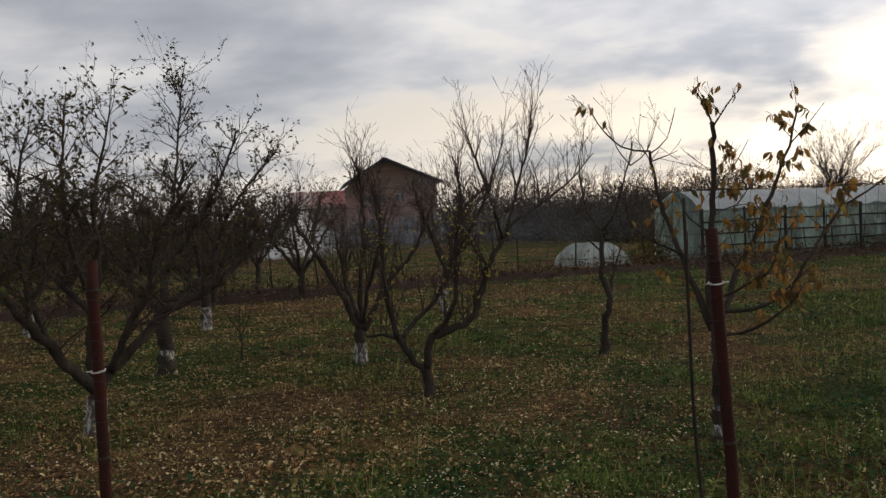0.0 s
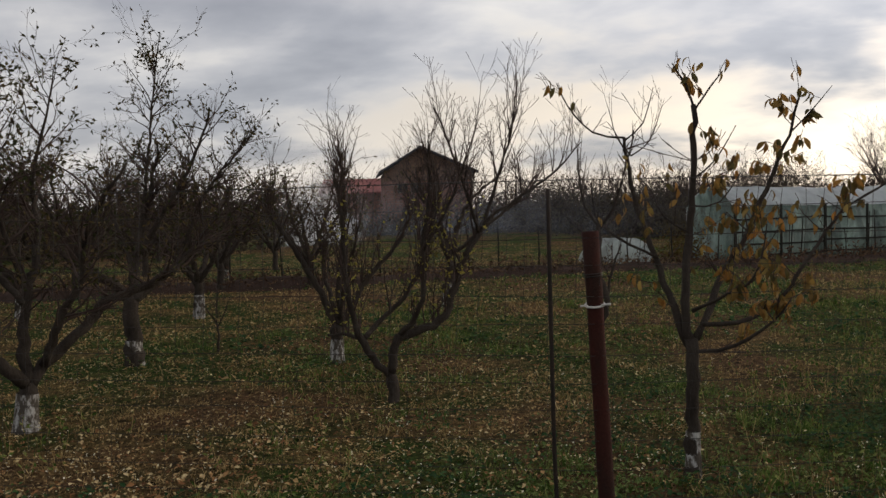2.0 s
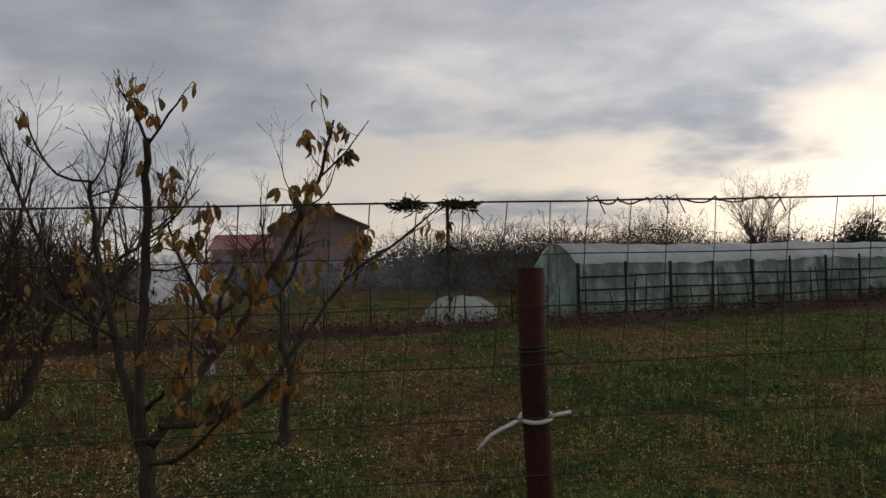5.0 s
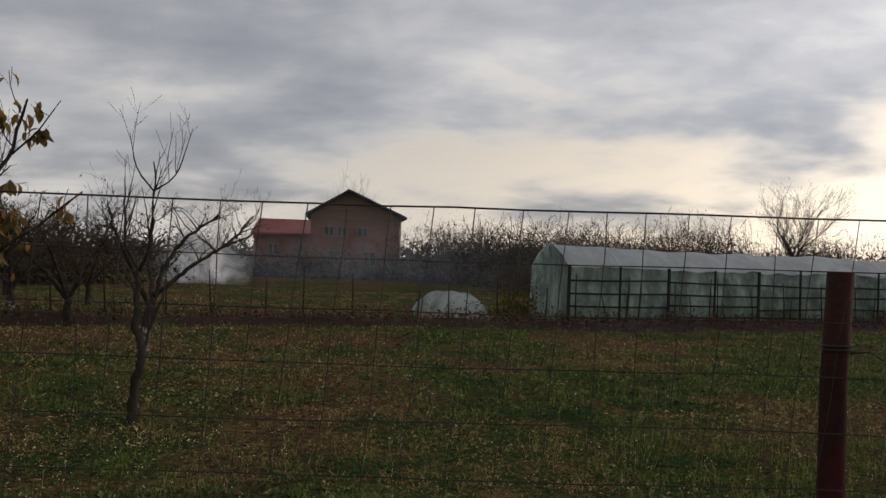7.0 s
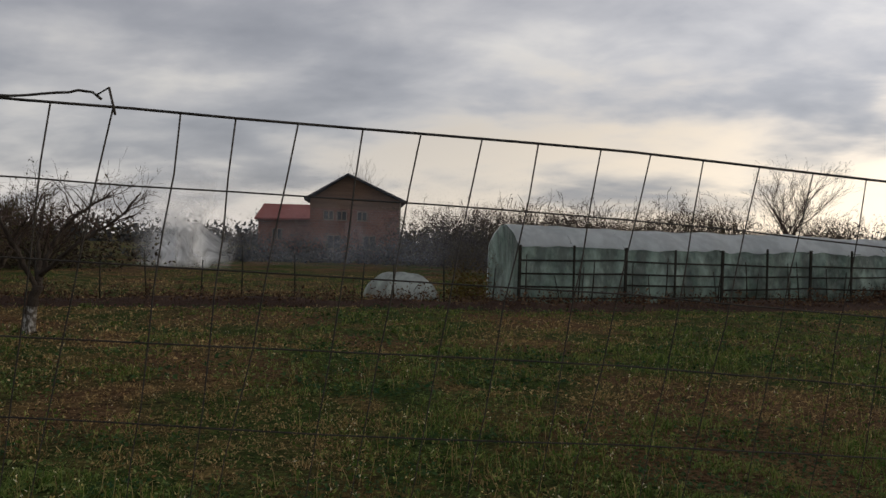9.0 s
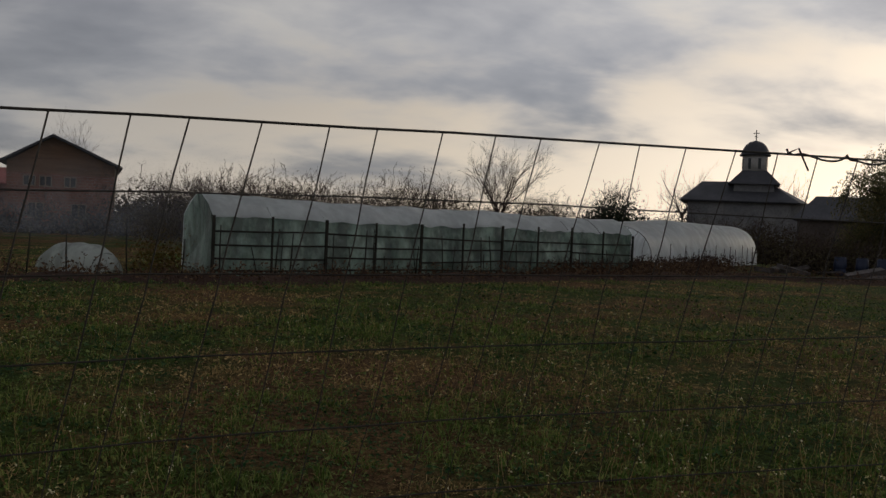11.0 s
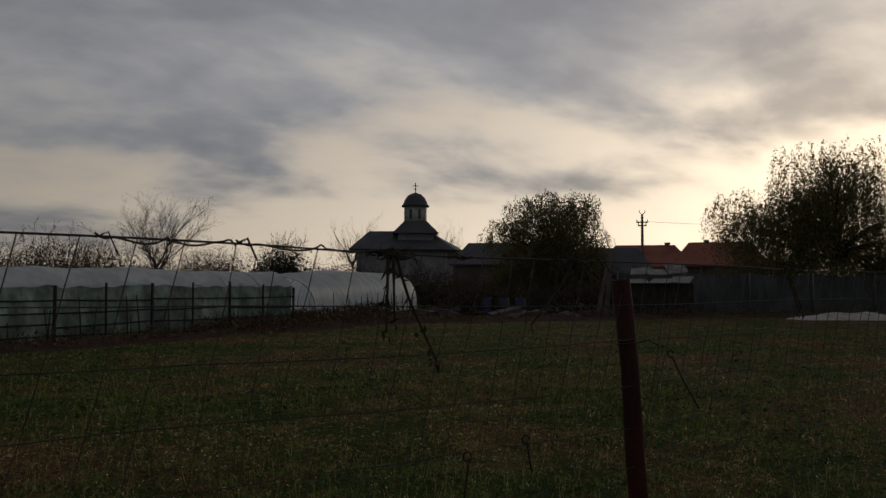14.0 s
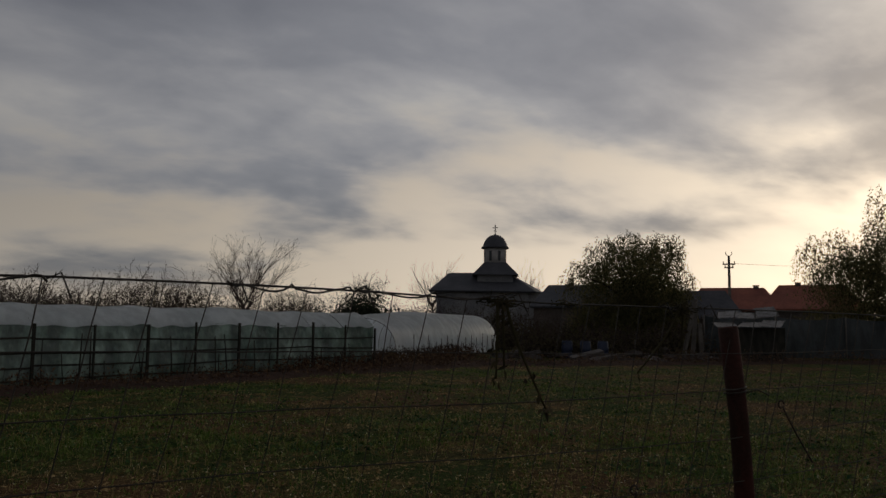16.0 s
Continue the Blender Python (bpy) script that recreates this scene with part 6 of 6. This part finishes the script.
def build_grass():
    rng = np.random.default_rng(77)
    close = tufts(scatter(24000, 1.2, 13, rng, 1.3), 8, 0.028, rng)
    far = tufts(scatter(17000, 11, 36, rng, 1.0), 5, 0.07, rng)
    for spots, h, w, near in ((close, 0.052, 0.0065, True), (far, 0.062, 0.017, False)):
        green = greenness(spots[:, 0], spots[:, 1])
        pick = green + rng.normal(size=len(spots)) * 0.20
        tall = h * (1 + 0.7 * np.clip(green, -0.4, 0.8)) * (1 + 1.8 * np.clip(patch(spots[:, 0], spots[:, 1], 2.4, 15.0), -0.3, 0.7))
        keep = pick > 0.0
        deep = patch(spots[:, 0], spots[:, 1] * 1.3, 1.15, 44.0) > 0.10
        tall[deep & keep] *= 0.55
        blades("green_grass", "uneven tufted green meadow grass", spots[keep], tall[keep], w, M_grass, rng, 0.75)
        blades("dry_grass", "dry tan autumn meadow grass", spots[~keep], tall[~keep], w, M_dry, rng, 0.95)
    # low broad leaves make the green carpet between the blades
    for count, near, far_d, size in ((90000, 1.2, 9, 0.030), (60000, 8, 28, 0.060)):
        spots = scatter(count, near, far_d, rng, 1.3 if near < 5 else 1.0)
        g = greenness(spots[:, 0], spots[:, 1]) + 0.7 * patch(spots[:, 0], spots[:, 1], 3.1, 24.0) + rng.normal(size=len(spots)) * 0.2
        lush = g > -0.05
        deep = lush & (patch(spots[:, 0], spots[:, 1] * 1.3, 1.15, 44.0) + 0.4 * patch(spots[:, 0], spots[:, 1], 3.7, 48.0) + rng.normal(size=len(spots)) * 0.08 > 0.06)
        leaf_cloud("low_weeds", "carpet of low broad-leaved weeds in the meadow", spots[lush & ~deep], 0.004, 0.045, size, 0.62, M_clover, rng)
        leaf_cloud("dark_weeds", "dark green patches of low broad-leaved weeds", spots[deep], 0.02, 0.075, size * 1.25, 0.62, M_darkleaf, rng)
        rest = spots[g <= -0.05]
        leaf_cloud("withered_weeds", "flattened withered leaves between the grass tufts", rest[::2], 0.002, 0.025, size, 0.5, M_dry, rng, category="leaf litter")


build_grass()


def build_weeds():
    """Taller seeding weeds in patches: stalk, small leaves and tan heads."""
    rng = np.random.default_rng(78)
    spots = scatter(17000, 1.2, 15, rng, 1.2)
    g = patch(spots[:, 0], spots[:, 1], 0.55, 11.0) + np.clip((spots[:, 0] - 3) * 0.06, -0.3, 0.25)
    spots = spots[g + rng.normal(size=len(spots)) * 0.15 > 0.05]
    st, lv, hd, wh = Geo(), Geo(), Geo(), Geo()
    for x, y in spots:
        z = ground_height(x, y)
        h = rng.uniform(0.08, 0.24)
        d = np.array([rng.normal() * 0.2, rng.normal() * 0.2, 1.0])
        p0 = np.array([x, y, z - 0.02])
        p1 = p0 + d * h
        st.tube([p0, (p0 + p1) / 2 + rng.normal(size=3) * 0.012, p1], (0.0022, 0.0018, 0.0012), 3, False)
        for _ in range(4):
            lv.leaf(p0 + d * h * rng.uniform(0.2, 0.9), rng.normal(size=3) + (0, 0, 0.5), rng.uniform(0.02, 0.055), rng.uniform(0.010, 0.022), rng)
        pale = rng.uniform() < 0.22
        for _ in range(3):
            (wh if pale else hd).leaf(p1 + rng.normal(size=3) * 0.014, rng.normal(size=3) + (0, 0, 0.8), rng.uniform(0.012, 0.026), rng.uniform(0.006, 0.013), rng)
    tagged(new("weed_stalks", st.mesh("weed_stalks", M_dry)), "thin dry stalks of meadow weeds", "weeds", kind="stuff")
    tagged(new("weed_leaves", lv.mesh("weed_leaves", M_grass)), "small green leaves of meadow weeds", "weeds", kind="stuff")
    tagged(new("seed_heads", hd.mesh("seed_heads", M_shrub)), "tan and reddish seed heads of meadow weeds", "weeds", kind="stuff")
    tagged(new("pale_flowers", wh.mesh("pale_flowers", M_pale)), "scattered whitish flower heads in the grass", "flowers", kind="stuff")


build_weeds()


def build_litter():
    rng = np.random.default_rng(79)
    spots = scatter(120000, 1.2, 26, rng, 1.1)
    x, y = spots[:, 0], spots[:, 1]
    w = 0.62 - 0.21 * np.clip(x + 0.5, 0, 8) + 0.9 * patch(x, y, 0.5, 20.0) + 0.5 * patch(x, y, 1.7, 27.0)
    spots = spots[rng.uniform(size=len(w)) < np.clip(w, 0.012, 1)]
    leaf_cloud("fallen_leaves", "brown and tan fallen leaves strewn under the trees", spots, 0.008, 0.05, 0.034, 0.6, M_litter, rng, 0.4, "leaf litter")
    # small cream leaves, thick in drifts near the fence
    spots = scatter(95000, 1.2, 18, rng, 1.7)
    x, y = spots[:, 0], spots[:, 1]
    w = 0.40 - 0.24 * np.clip(x - 0.9, 0, 4) - 0.07 * np.clip(y - 6.5, 0, 9) + 0.7 * patch(x, y, 0.8, 33.0) + 0.5 * patch(x, y, 2.6, 37.0)
    spots = spots[rng.uniform(size=len(w)) < np.clip(w, 0.006, 0.8)]
    leaf_cloud("pale_fallen_leaves", "small cream and yellow fallen leaves catching the light", spots, 0.03, 0.07, 0.017, 0.62, M_fleck, rng, 0.3, "leaf litter")
    # large curled leaves heaped at the fence foot
    x, y = rng.uniform(-3.4, 1.2, 9000), rng.uniform(3.3, 6.8, 9000)
    keep = patch(x, y, 0.8, 31.0) + rng.normal(size=9000) * 0.25 + (4.7 - y) * 0.30 - np.clip(x + 1.2, 0, 3) * 0.35 > 0.05
    leaf_cloud("large_fallen_leaves", "large curled brown leaves heaped beside the fence", np.c_[x, y][keep], 0.006, 0.04, 0.046, 0.62, M_litter, rng, 0.45, "leaf litter")


build_litter()

# ---------------------------------------------------------------- smoke from a garden fire


def smoke_material(name, thick, tint):
    m = Mat(name, 1.0)
    co = m.node("ShaderNodeTexCoord")
    n = m.node("ShaderNodeTexNoise", Scale=0.75, Detail=5.0, Roughness=0.6, Distortion=0.8)
    shift = m.node("ShaderNodeVectorMath")
    shift.operation = "ADD"
    spread = m.node("ShaderNodeVectorMath")
    spread.operation = "MULTIPLY"
    spread.inputs[1].default_value = (40, 31, 23)
    m.link(m.own(), spread.inputs[0])
    m.link(co.outputs["Object"], shift.inputs[0])
    m.link(spread.outputs[0], shift.inputs[1])
    m.link(shift.outputs[0], n.inputs["Vector"])
    sep = m.node("ShaderNodeSeparateXYZ")
    m.link(co.outputs["Generated"], sep.inputs[0])

    def op(kind, a, b=0.0):
        q = m.node("ShaderNodeMath")
        q.operation, q.use_clamp = kind, kind in ("MULTIPLY", "SUBTRACT")
        for k, v in enumerate((a, b)):
            if isinstance(v, (int, float)):
                q.inputs[k].default_value = v
            else:
                m.link(v, q.inputs[k])
        return q.outputs[0]

    def hump(u):
        return op("MULTIPLY", op("MULTIPLY", u, op("SUBTRACT", 1.0, u)), 4.0)

    soft = op("MULTIPLY", op("POWER", hump(sep.outputs[0]), 3.0), op("MULTIPLY", op("POWER", op("SUBTRACT", 1.0, sep.outputs[2]), 1.5), op("MULTIPLY", sep.outputs[2], 9.0)))
    alpha = op("MULTIPLY", op("MULTIPLY", soft, m.ramp(n.outputs[0], (0.34, (0, 0, 0)), (0.58, (1, 1, 1)))), thick)
    tr, cl, df, ad, mx = m.node("ShaderNodeBsdfTranslucent"), m.node("ShaderNodeBsdfTransparent"), m.node("ShaderNodeBsdfDiffuse"), m.node("ShaderNodeMixShader", Fac=0.5), m.node("ShaderNodeMixShader")
    tr.inputs[0].default_value = df.inputs[0].default_value = (*tint, 1)
    m.link(tr.outputs[0], ad.inputs[1])
    m.link(df.outputs[0], ad.inputs[2])
    m.link(alpha, mx.inputs[0])
    m.link(cl.outputs[0], mx.inputs[1])
    m.link(ad.outputs[0], mx.inputs[2])
    m.link(mx.outputs[0], m.nt.nodes["Material Output"].inputs[0])
    return m.m


def build_smoke():
    rng = np.random.default_rng(91)
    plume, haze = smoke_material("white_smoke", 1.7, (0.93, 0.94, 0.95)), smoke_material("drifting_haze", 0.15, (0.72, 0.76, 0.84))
    ob = tagged(new("smoke"), "white smoke from a garden fire drifting into thin blue haze", "smoke", kind="stuff")
    rows = [(-14.7, 36.0, 2.2, 3.0, plume), (-14.2, 36.6, 3.0, 4.2, plume), (-13.5, 37.2, 3.8, 5.2, plume)]
    # wide see-through sheets whose bluish tint paints haze over house and thicket
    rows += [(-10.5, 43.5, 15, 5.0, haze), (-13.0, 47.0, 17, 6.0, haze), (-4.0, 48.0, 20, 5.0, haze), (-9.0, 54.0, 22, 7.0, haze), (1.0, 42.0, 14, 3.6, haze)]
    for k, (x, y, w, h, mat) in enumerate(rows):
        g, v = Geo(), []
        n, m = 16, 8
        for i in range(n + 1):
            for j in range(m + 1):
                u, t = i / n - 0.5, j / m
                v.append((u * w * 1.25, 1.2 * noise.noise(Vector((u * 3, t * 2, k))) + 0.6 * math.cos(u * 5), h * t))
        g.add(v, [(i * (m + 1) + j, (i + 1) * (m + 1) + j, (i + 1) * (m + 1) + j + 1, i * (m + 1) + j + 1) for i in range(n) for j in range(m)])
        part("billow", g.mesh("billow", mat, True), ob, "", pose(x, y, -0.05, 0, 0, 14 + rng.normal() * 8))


build_smoke()
